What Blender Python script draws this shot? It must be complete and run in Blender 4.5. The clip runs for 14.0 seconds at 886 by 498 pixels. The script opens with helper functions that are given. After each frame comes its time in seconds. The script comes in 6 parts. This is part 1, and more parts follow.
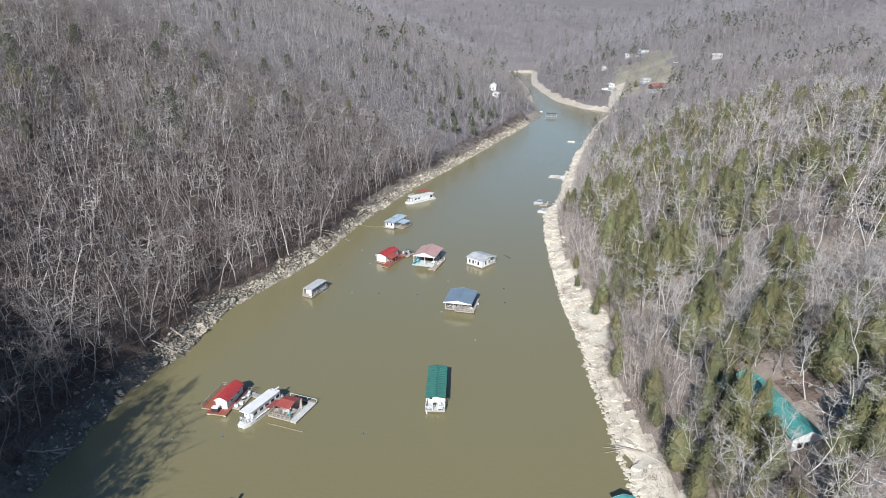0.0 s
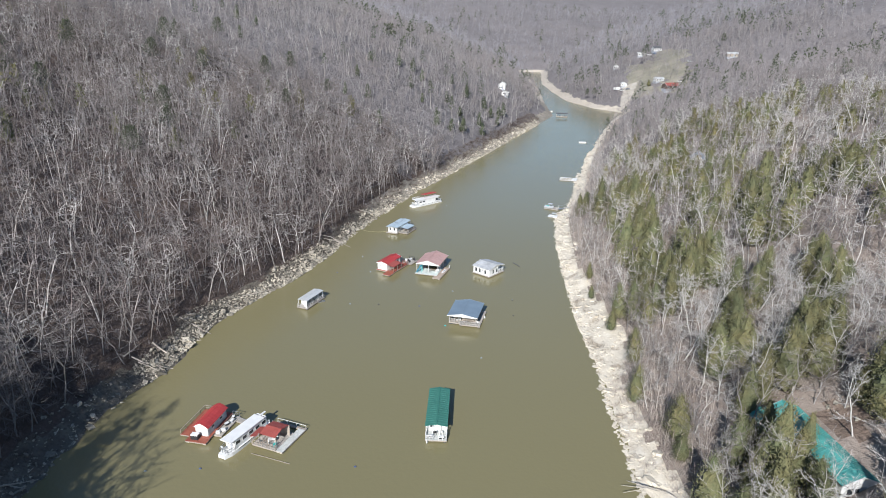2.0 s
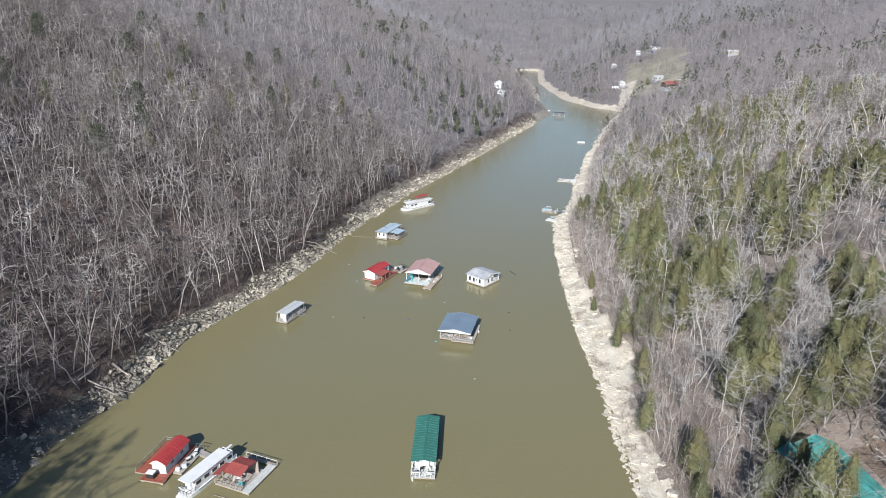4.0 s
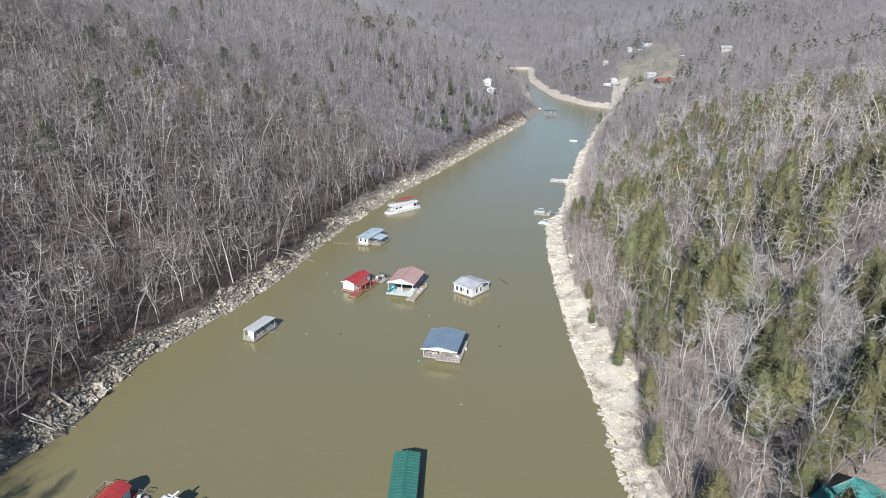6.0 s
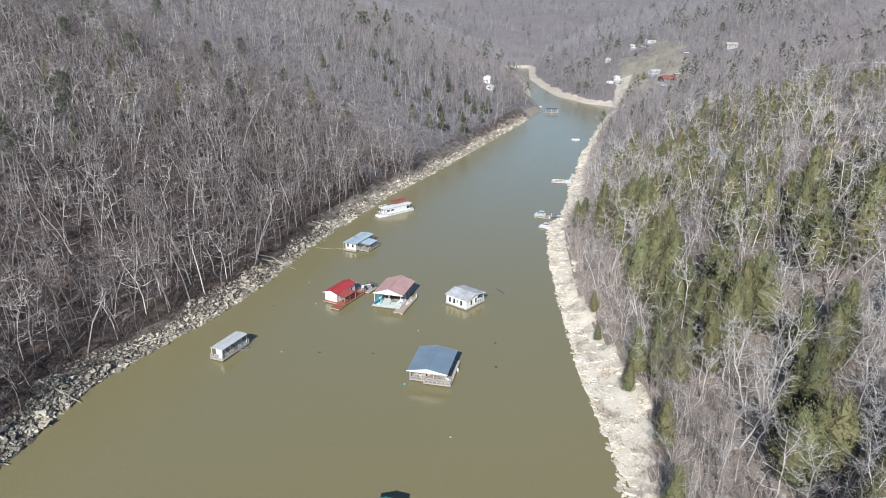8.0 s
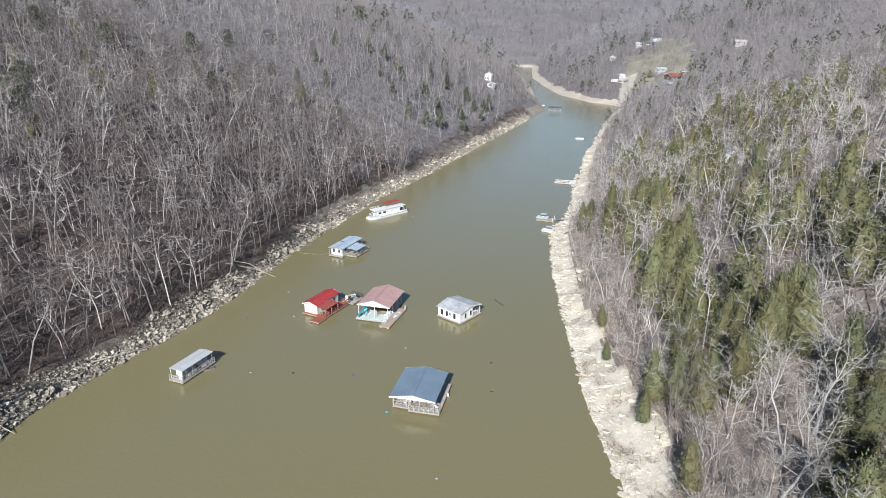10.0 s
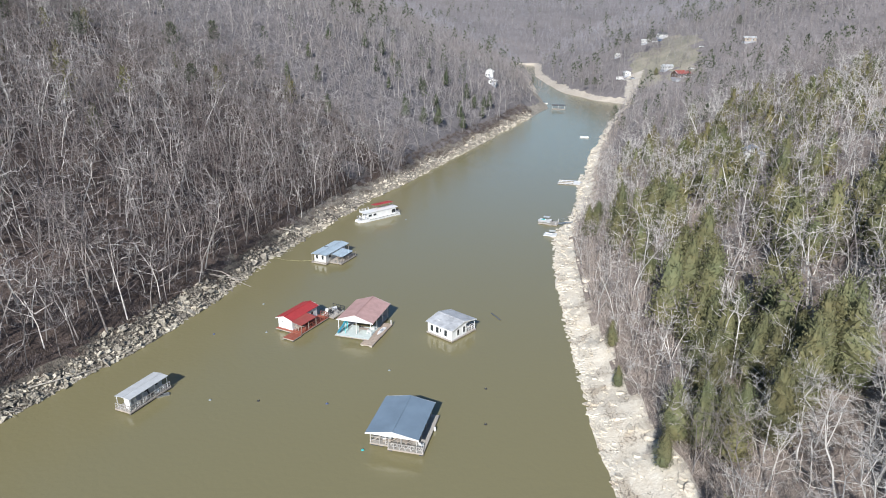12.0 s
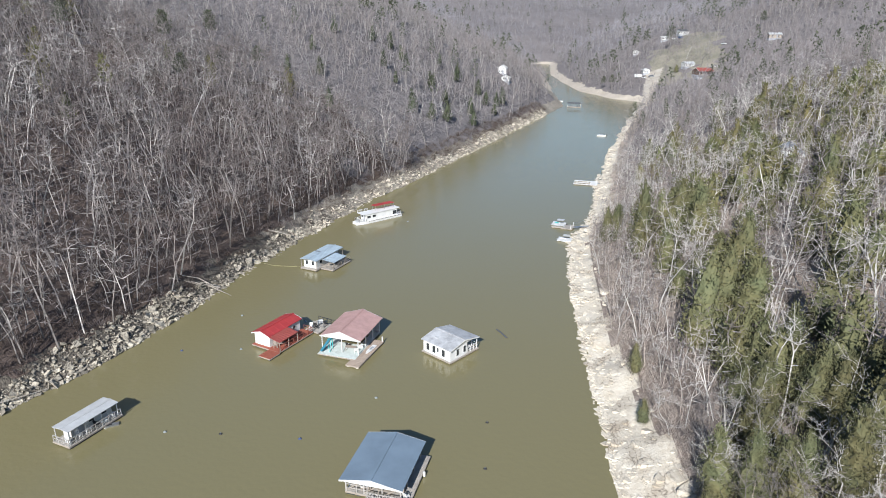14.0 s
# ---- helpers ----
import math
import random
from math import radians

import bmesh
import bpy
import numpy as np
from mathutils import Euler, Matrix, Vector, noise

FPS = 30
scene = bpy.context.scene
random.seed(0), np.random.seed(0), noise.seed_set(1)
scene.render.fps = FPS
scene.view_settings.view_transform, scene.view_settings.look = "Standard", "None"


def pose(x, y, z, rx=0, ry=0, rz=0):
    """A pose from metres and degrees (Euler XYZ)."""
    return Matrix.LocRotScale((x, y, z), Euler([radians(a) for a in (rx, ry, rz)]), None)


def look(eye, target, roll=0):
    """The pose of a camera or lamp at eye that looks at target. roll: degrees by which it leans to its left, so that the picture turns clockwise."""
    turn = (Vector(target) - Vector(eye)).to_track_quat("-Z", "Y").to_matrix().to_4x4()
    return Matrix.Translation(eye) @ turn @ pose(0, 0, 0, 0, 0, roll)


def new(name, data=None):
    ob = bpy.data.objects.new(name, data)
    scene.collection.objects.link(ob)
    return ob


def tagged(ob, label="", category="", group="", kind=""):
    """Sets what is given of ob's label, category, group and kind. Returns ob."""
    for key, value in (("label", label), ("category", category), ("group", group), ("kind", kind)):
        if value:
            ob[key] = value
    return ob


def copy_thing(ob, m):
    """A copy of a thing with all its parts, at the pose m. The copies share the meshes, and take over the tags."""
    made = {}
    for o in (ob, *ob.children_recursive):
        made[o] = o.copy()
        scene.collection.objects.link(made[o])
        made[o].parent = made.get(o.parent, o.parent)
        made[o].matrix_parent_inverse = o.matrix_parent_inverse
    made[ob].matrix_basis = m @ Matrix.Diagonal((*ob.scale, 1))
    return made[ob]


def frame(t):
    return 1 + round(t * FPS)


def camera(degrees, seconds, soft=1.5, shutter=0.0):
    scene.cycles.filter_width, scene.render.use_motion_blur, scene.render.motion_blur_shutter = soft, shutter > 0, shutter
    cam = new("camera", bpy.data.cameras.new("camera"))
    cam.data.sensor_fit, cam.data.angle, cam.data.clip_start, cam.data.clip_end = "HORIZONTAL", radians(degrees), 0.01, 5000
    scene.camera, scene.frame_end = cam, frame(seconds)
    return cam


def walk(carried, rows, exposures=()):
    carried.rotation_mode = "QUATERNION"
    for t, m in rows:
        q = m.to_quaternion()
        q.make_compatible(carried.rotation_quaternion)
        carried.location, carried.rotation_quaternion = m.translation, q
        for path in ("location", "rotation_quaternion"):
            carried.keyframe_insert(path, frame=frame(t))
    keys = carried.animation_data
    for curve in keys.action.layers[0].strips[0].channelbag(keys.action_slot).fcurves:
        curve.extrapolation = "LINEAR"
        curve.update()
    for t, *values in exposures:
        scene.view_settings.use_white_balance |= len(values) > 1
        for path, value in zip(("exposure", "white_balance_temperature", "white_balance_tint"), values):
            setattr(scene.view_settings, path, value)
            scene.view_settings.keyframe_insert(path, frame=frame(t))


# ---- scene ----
cam = camera(70.0, 14.0, 1.0)
PATH = [
    (0, (-0.62, -24.506, 70.601), (-0.652, -22.621, 69.935), 0.5),
    (0.5, (-0.462, -21.684, 70.199), (-0.502, -19.799, 69.532), 0.6),
    (1, (-0.268, -18.814, 69.785), (-0.315, -16.929, 69.118), 0.6),
    (1.5, (0.045, -15.978, 69.351), (-0.009, -14.093, 68.685), 0.5),
    (2, (0.234, -13.062, 69.005), (0.175, -11.177, 68.338), 0.5),
    (4.5, (1.661, 2.47, 66.323), (1.62, 4.355, 65.656), 0.4),
    (5, (2.029, 5.711, 65.74), (1.998, 7.596, 65.072), 0.3),
    (5.5, (2.409, 9.075, 65.053), (2.383, 10.961, 64.386), 0.3),
    (6, (2.878, 12.59, 64.239), (2.854, 14.476, 63.572), 0.2),
    (6.5, (3.345, 16.073, 63.481), (3.321, 17.959, 62.814), 0.2),
    (7, (3.845, 19.506, 62.737), (3.821, 21.391, 62.07), 0.2),
    (7.5, (4.386, 22.836, 62.098), (4.36, 24.721, 61.431), 0.2),
    (8, (4.908, 26.094, 61.431), (4.881, 27.98, 60.763), 0.2),
    (10.5, (7.506, 43.421, 57.123), (7.469, 45.307, 56.458), 0.3),
    (11, (7.974, 46.945, 56.351), (7.937, 48.83, 55.685), 0.4),
    (11.5, (8.506, 50.479, 55.512), (8.465, 52.365, 54.847), 0.4),
    (12, (9.102, 53.919, 54.686), (9.058, 55.805, 54.021), 0.3),
    (12.5, (9.64, 57.435, 53.822), (9.593, 59.32, 53.158), 0.3),
    (13, (10.225, 61.0, 52.908), (10.17, 62.886, 52.244), 0.3),
    (13.5, (10.654, 64.607, 51.892), (10.579, 66.492, 51.228), 0.4),
    (14, (11.226, 68.192, 50.99), (11.139, 70.077, 50.326), 0.4),
]
walk(cam, [(t, look(e, g, r)) for t, e, g, r in PATH],
     [(0, 0.52, 6210, 10), (14, 0.52, 6210, 10)])

# ---- daylight: low winter sun from behind the camera, clear sky ----
SUN_AZIMUTH, SUN_HEIGHT = 192.0, 32.0
world = bpy.data.worlds.new("sky")
scene.world = world
world.use_nodes = True
sky = world.node_tree.nodes.new("ShaderNodeTexSky")
sky.sky_type, sky.sun_disc = "NISHITA", False
sky.sun_elevation, sky.sun_rotation = radians(SUN_HEIGHT), radians(SUN_AZIMUTH)
sky.air_density, sky.dust_density, sky.ozone_density = 1.1, 0.1, 4.0
world.node_tree.nodes["Background"].inputs["Strength"].default_value = 0.074
world.node_tree.links.new(sky.outputs["Color"], world.node_tree.nodes["Background"].inputs["Color"])
sun = new("sun", bpy.data.lights.new("sun", "SUN"))
sun.data.energy, sun.data.angle, sun.data.color = 4.95, radians(0.53), (1.0, 0.965, 0.92)
sun_from = Vector((math.sin(radians(SUN_AZIMUTH)) * math.cos(radians(SUN_HEIGHT)),
                   math.cos(radians(SUN_AZIMUTH)) * math.cos(radians(SUN_HEIGHT)), math.sin(radians(SUN_HEIGHT))))
sun.matrix_world = look(sun_from * 300, (0, 0, 0))


# ---- materials ----
def surface(name, a, b, c=None, big=3.0, fine=0.15, rough=0.8, bump=0.3, metal=0.0, vary=0.0, spec=0.4, per="object"):
    """A worn surface: colour b in patches of size big over a, grains of size fine, relief; vary: spread of value from piece to piece."""
    m = bpy.data.materials.new(name)
    m.use_nodes = True
    nt, links = m.node_tree, m.node_tree.links
    bsdf = nt.nodes["Principled BSDF"]
    geo = nt.nodes.new("ShaderNodeNewGeometry")

    def noise_node(size, detail, roughness=0.6):
        n = nt.nodes.new("ShaderNodeTexNoise")
        n.inputs["Scale"].default_value, n.inputs["Detail"].default_value = 1.0 / size, detail
        n.inputs["Roughness"].default_value = roughness
        links.new(geo.outputs["Position"], n.inputs["Vector"])
        return n

    def mix(f, x, y):
        n = nt.nodes.new("ShaderNodeMix")
        n.data_type = "RGBA"
        for sock, v in ((n.inputs[0], f), (n.inputs[6], x), (n.inputs[7], y)):
            if isinstance(v, (tuple, list)):
                sock.default_value = (*v, 1)
            elif isinstance(v, float):
                sock.default_value = v
            else:
                links.new(v, sock)
        return n.outputs[2]

    def ramp(v, lo, hi):
        n = nt.nodes.new("ShaderNodeMapRange")
        n.inputs[1].default_value, n.inputs[2].default_value = lo, hi
        links.new(v, n.inputs[0])
        return n.outputs[0]

    n1, n2 = noise_node(big, 3), noise_node(fine, 4)
    col = mix(ramp(n1.outputs["Fac"], 0.35, 0.65), a, b)
    if c:
        col = mix(ramp(n2.outputs["Fac"], 0.5, 0.75), col, c)
    else:
        dark = tuple(0.72 * v for v in a)
        col = mix(ramp(n2.outputs["Fac"], 0.5, 0.85), col, dark)
    if vary:
        hsv = nt.nodes.new("ShaderNodeHueSaturation")
        if per == "object":
            r = nt.nodes.new("ShaderNodeObjectInfo").outputs["Random"]
        else:
            r = geo.outputs["Random Per Island"]
        mr = nt.nodes.new("ShaderNodeMapRange")
        mr.inputs[3].default_value, mr.inputs[4].default_value = 1 - vary, 1 + vary
        links.new(r, mr.inputs[0])
        links.new(mr.outputs[0], hsv.inputs["Value"])
        links.new(col, hsv.inputs["Color"])
        col = hsv.outputs["Color"]
    links.new(col, bsdf.inputs["Base Color"])
    bsdf.inputs["Roughness"].default_value, bsdf.inputs["Metallic"].default_value = rough, metal
    bsdf.inputs["Specular IOR Level"].default_value = spec
    if bump:
        bp = nt.nodes.new("ShaderNodeBump")
        bp.inputs["Strength"].default_value, bp.inputs["Distance"].default_value = bump, fine
        links.new(n2.outputs["Fac"], bp.inputs["Height"])
        links.new(bp.outputs["Normal"], bsdf.inputs["Normal"])
    return m


def limestone(name, vary=0.0, per="object"):
    """Weathered cream limestone: beds broken by dark joints, stained with soil in places."""
    m = surface(name, (0.645, 0.59, 0.49), (0.54, 0.475, 0.375), (0.71, 0.665, 0.57), 2.2, 0.45, 0.9, 0.35, vary=vary, per=per)
    nt, links = m.node_tree, m.node_tree.links
    bsdf = nt.nodes["Principled BSDF"]
    plain = bsdf.inputs["Base Color"].links[0].from_socket
    geo = nt.nodes.new("ShaderNodeNewGeometry")
    lay = nt.nodes.new("ShaderNodeMapping")
    lay.inputs["Rotation"].default_value, lay.inputs["Scale"].default_value = (0, 0, radians(24)), (1.5, 0.5, 0.9)
    warp = nt.nodes.new("ShaderNodeTexNoise")
    warp.inputs["Scale"].default_value, warp.inputs["Detail"].default_value = 0.4, 5
    links.new(geo.outputs["Position"], warp.inputs["Vector"])
    push = nt.nodes.new("ShaderNodeVectorMath")
    push.operation = "MULTIPLY_ADD"
    push.inputs[1].default_value = (4.2, 4.2, 4.2)
    links.new(warp.outputs["Color"], push.inputs[0])
    links.new(geo.outputs["Position"], push.inputs[2])
    links.new(push.outputs[0], lay.inputs["Vector"])
    cells = nt.nodes.new("ShaderNodeTexVoronoi")
    cells.feature = "DISTANCE_TO_EDGE"
    cells.inputs["Scale"].default_value = 1.0
    links.new(lay.outputs["Vector"], cells.inputs["Vector"])
    joint = nt.nodes.new("ShaderNodeMapRange")
    joint.inputs[1].default_value, joint.inputs[2].default_value = 0.012, 0.055
    joint.inputs[3].default_value, joint.inputs[4].default_value = 1.0, 0.0
    links.new(cells.outputs["Distance"], joint.inputs[0])
    patch = nt.nodes.new("ShaderNodeTexNoise")
    patch.inputs["Scale"].default_value, patch.inputs["Detail"].default_value = 0.28, 4
    links.new(geo.outputs["Position"], patch.inputs["Vector"])
    some = nt.nodes.new("ShaderNodeMapRange")
    some.inputs[1].default_value, some.inputs[2].default_value = 0.44, 0.62
    links.new(patch.outputs["Fac"], some.inputs[0])
    both = nt.nodes.new("ShaderNodeMath")
    both.operation = "MULTIPLY"
    links.new(joint.outputs[0], both.inputs[0])
    links.new(some.outputs[0], both.inputs[1])
    soil = nt.nodes.new("ShaderNodeMapRange")
    soil.inputs[1].default_value, soil.inputs[2].default_value, soil.inputs[4].default_value = 0.55, 0.7, 0.8
    links.new(patch.outputs["Fac"], soil.inputs[0])
    for factor, tint in ((soil.outputs[0], (0.36, 0.30, 0.225)), (both.outputs[0], (0.17, 0.14, 0.11))):
        n = nt.nodes.new("ShaderNodeMix")
        n.data_type = "RGBA"
        links.new(factor, n.inputs[0])
        links.new(plain, n.inputs[6])
        n.inputs[7].default_value = (*tint, 1)
        plain = n.outputs[2]
    links.new(plain, bsdf.inputs["Base Color"])
    return m


# Left-bank litter; its dark colour takes in the shade of dense twigs.
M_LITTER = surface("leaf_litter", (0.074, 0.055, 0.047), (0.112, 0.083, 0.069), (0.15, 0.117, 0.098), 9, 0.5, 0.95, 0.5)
# Ground between the left stones, coloured dark for the shadow in their gaps.
M_BANK_LEFT = surface("left_bank_shaded_stone", (0.10, 0.086, 0.07), (0.18, 0.158, 0.125), (0.065, 0.054, 0.045), 4, 0.7, 0.9, 0.8)
M_BANK_RIGHT = limestone("right_bank_stone")
M_BANK_MID = surface("left_bank_pale_stone", (0.22, 0.195, 0.16), (0.34, 0.305, 0.25), (0.13, 0.112, 0.09), 5, 0.8, 0.9, 0.7)
M_BANK_FAR = surface("far_bank_clay", (0.45, 0.395, 0.32), (0.53, 0.475, 0.40), (0.34, 0.29, 0.23), 12, 1.5, 0.95, 0.5)
M_LAWN = surface("winter_lawn", (0.215, 0.205, 0.152), (0.30, 0.27, 0.215), (0.155, 0.145, 0.108), 14, 1.0, 0.95, 0.4)
M_LITTER_PALE = surface("pale_leaf_litter", (0.215, 0.172, 0.142), (0.285, 0.235, 0.198), (0.335, 0.288, 0.248), 7, 0.5, 0.95, 0.5)
# Brush along the left bank; the shade it stands in is painted into the brown.
M_BRUSH = surface("shaded_brown_brush", (0.075, 0.056, 0.046), (0.12, 0.09, 0.073), None, 4, 0.5, 0.9, 0, vary=0.3, per="island")
M_STEMS = surface("dry_stems", (0.30, 0.255, 0.225), (0.40, 0.35, 0.31), None, 4, 0.5, 0.9, 0, vary=0.3, per="island")
# Distant forest floor, its colour greyed to carry the haze.
M_HAZED_FLOOR = surface("hazed_forest_floor", (0.165, 0.148, 0.144), (0.2, 0.182, 0.18), (0.13, 0.116, 0.114), 30, 4.0, 0.95, 0.5)
M_YARD = surface("clay_yard", (0.165, 0.118, 0.09), (0.25, 0.19, 0.15), (0.10, 0.075, 0.06), 3, 0.6, 0.95, 0.6)
M_GRAVEL = surface("pale_gravel", (0.46, 0.42, 0.36), (0.38, 0.34, 0.28), None, 5, 0.4, 0.95, 0.4)
M_STONE_L = surface("boulder_stone", (0.25, 0.226, 0.184), (0.47, 0.425, 0.34), (0.11, 0.095, 0.077), 3.5, 0.35, 0.9, 0.6, vary=0.4)
M_STONE_L2 = surface("boulder_stone_small", (0.25, 0.226, 0.184), (0.47, 0.425, 0.34), (0.11, 0.095, 0.077), 3.5, 0.35, 0.9, 0.6, vary=0.45, per="island")
M_STONE_R = limestone("limestone", 0.10)
M_STONE_R2 = limestone("limestone_small", 0.12, "island")
M_BARK = surface("grey_bark", (0.195, 0.177, 0.164), (0.285, 0.27, 0.256), (0.13, 0.116, 0.107), 7, 0.25, 0.9, 0.5, vary=0.3)
M_BARK_PALE = surface("pale_bark", (0.42, 0.402, 0.372), (0.53, 0.512, 0.48), (0.29, 0.27, 0.245), 5, 0.3, 0.9, 0.4, vary=0.15)
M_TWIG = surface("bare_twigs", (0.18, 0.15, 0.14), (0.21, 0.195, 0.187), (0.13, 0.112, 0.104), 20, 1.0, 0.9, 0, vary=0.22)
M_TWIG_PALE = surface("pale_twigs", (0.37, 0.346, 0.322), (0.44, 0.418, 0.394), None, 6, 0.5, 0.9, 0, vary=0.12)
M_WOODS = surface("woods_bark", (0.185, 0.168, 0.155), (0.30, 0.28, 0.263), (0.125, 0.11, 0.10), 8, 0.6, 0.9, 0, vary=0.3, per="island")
# Colour patches stand in for lit and shaded clumps of crowns.
M_WOODS_TWIG = surface("sun_mottled_twigs", (0.15, 0.12, 0.111), (0.262, 0.243, 0.235), (0.115, 0.095, 0.088), 8, 2.0, 0.9, 0, vary=0.28, per="island")
# Valley and ridge twigs: haze put into the colour, paler and bluer with distance.
M_HAZED_VALLEY_TWIG = surface("hazed_valley_twigs", (0.215, 0.188, 0.18), (0.265, 0.25, 0.25), (0.15, 0.132, 0.128), 30, 3.0, 0.9, 0, vary=0.28, per="island")
M_HAZED_FAR_TWIG = surface("hazed_far_twigs", (0.225, 0.213, 0.222), (0.285, 0.278, 0.298), None, 40, 6.0, 0.9, 0, vary=0.25, per="island")
M_CEDAR = surface("cedar_leaves", (0.105, 0.117, 0.058), (0.147, 0.132, 0.06), (0.08, 0.088, 0.044), 5, 0.5, 0.85, 0, vary=0.25)
M_CEDAR_WOODS = surface("cedar_woods_leaves", (0.105, 0.118, 0.054), (0.16, 0.135, 0.056), (0.078, 0.087, 0.038), 9, 0.7, 0.85, 0, vary=0.3, per="island")
M_PINE = surface("pine_needles", (0.05, 0.063, 0.036), (0.075, 0.085, 0.048), (0.034, 0.043, 0.026), 10, 1.0, 0.85, 0, vary=0.3, per="island")
M_DRIFT = surface("bleached_wood", (0.50, 0.46, 0.40), (0.40, 0.36, 0.30), (0.30, 0.26, 0.22), 2, 0.2, 0.9, 0.4)


def water_material():
    m = bpy.data.materials.new("muddy_water")
    m.use_nodes = True
    nt, links = m.node_tree, m.node_tree.links
    bsdf = nt.nodes["Principled BSDF"]
    geo = nt.nodes.new("ShaderNodeNewGeometry")
    tint = nt.nodes.new("ShaderNodeTexNoise")
    tint.inputs["Scale"].default_value, tint.inputs["Detail"].default_value = 0.012, 3
    links.new(geo.outputs["Position"], tint.inputs["Vector"])
    mix = nt.nodes.new("ShaderNodeMix")
    mix.data_type = "RGBA"
    mix.inputs[6].default_value, mix.inputs[7].default_value = (0.192, 0.17, 0.084, 1), (0.21, 0.187, 0.097, 1)
    links.new(tint.outputs["Fac"], mix.inputs[0])
    links.new(mix.outputs[2], bsdf.inputs["Base Color"])
    bsdf.inputs["Roughness"].default_value, bsdf.inputs["IOR"].default_value = 0.16, 1.33
    bsdf.inputs["Specular IOR Level"].default_value = 1.0
    waves = nt.nodes.new("ShaderNodeTexNoise")
    waves.inputs["Scale"].default_value, waves.inputs["Detail"].default_value = 1.3, 3
    links.new(geo.outputs["Position"], waves.inputs["Vector"])
    bp = nt.nodes.new("ShaderNodeBump")
    bp.inputs["Strength"].default_value, bp.inputs["Distance"].default_value = 0.5, 0.07
    links.new(waves.outputs["Fac"], bp.inputs["Height"])
    links.new(bp.outputs["Normal"], bsdf.inputs["Normal"])
    return m


M_WATER = water_material()

# ---- lie of the land: banks of the river as x over y, and heights ----
LEFT_BANK = [(-400, -30), (0, -41), (30, -55), (55, -66), (71, -67), (86, -66), (101, -62), (124, -60), (142, -53), (150, -49),
             (162, -45), (181, -40), (200, -36), (230, -28), (262, -18), (303, -2), (363, 19), (410, 36), (490, 64),
             (514, 73), (600, 76), (737, 85), (900, 90), (960, 60), (1000, -60), (1040, -300), (3000, -900)]
RIGHT_BANK = [(-400, 27), (0, 29), (58, 29), (83, 29.2), (97, 29.1), (108, 30), (123, 29.8), (131, 29.7), (147, 30), (169, 31), (196, 33), (222, 36),
              (236, 43), (258, 49), (280, 53), (326, 65), (385, 82), (430, 96), (480, 112), (520, 127), (533, 134),
              (548, 128), (564, 116), (622, 101), (705, 97), (814, 98), (900, 106), (1000, 118), (3000, 120)]
FAR_BANK = 1035.0


def lattice(ix, iy, seed):
    h = (ix.astype(np.int64) * 374761393 + iy.astype(np.int64) * 668265263 + seed * 974711) & 0x7FFFFFFF
    h = ((h ^ (h >> 13)) * 1274126177) & 0x7FFFFFFF
    return ((h ^ (h >> 16)) & 0xFFFF) / 65535.0


def value_noise(x, y, size, seed=0):
    """Smooth noise between -1 and 1 with bumps of that size in metres."""
    x, y = np.asarray(x, float) / size, np.asarray(y, float) / size
    ix, iy = np.floor(x), np.floor(y)
    fx, fy = x - ix, y - iy
    fx, fy = fx * fx * (3 - 2 * fx), fy * fy * (3 - 2 * fy)
    a, b = lattice(ix, iy, seed), lattice(ix + 1, iy, seed)
    c, d = lattice(ix, iy + 1, seed), lattice(ix + 1, iy + 1, seed)
    return 2 * ((a * (1 - fx) + b * fx) * (1 - fy) + (c * (1 - fx) + d * fx) * fy) - 1


def bank_x(table, y):
    ys, xs = zip(*table)
    return np.interp(y, ys, xs)


def shore(x, y):
    """Metres from the water's edge on the left, right and far side, positive on land."""
    x, y = np.asarray(x, float), np.asarray(y, float)
    lx, rx = bank_x(LEFT_BANK, y), bank_x(RIGHT_BANK, y)
    ls = (bank_x(LEFT_BANK, y + 12) - bank_x(LEFT_BANK, y - 12)) / 24
    rs = (bank_x(RIGHT_BANK, y + 12) - bank_x(RIGHT_BANK, y - 12)) / 24
    jag = 0.7 * value_noise(x, y, 5.5, 3) + 0.5 * value_noise(x, y, 2.3, 4) + 0.9 * value_noise(x, y, 16, 5)
    left = (lx - x) / np.sqrt(1 + ls * ls) + jag
    right = (x - rx) / np.sqrt(1 + rs * rs) + jag
    far = y - FAR_BANK + 4 * value_noise(x, y, 60, 6)
    return left, right, far


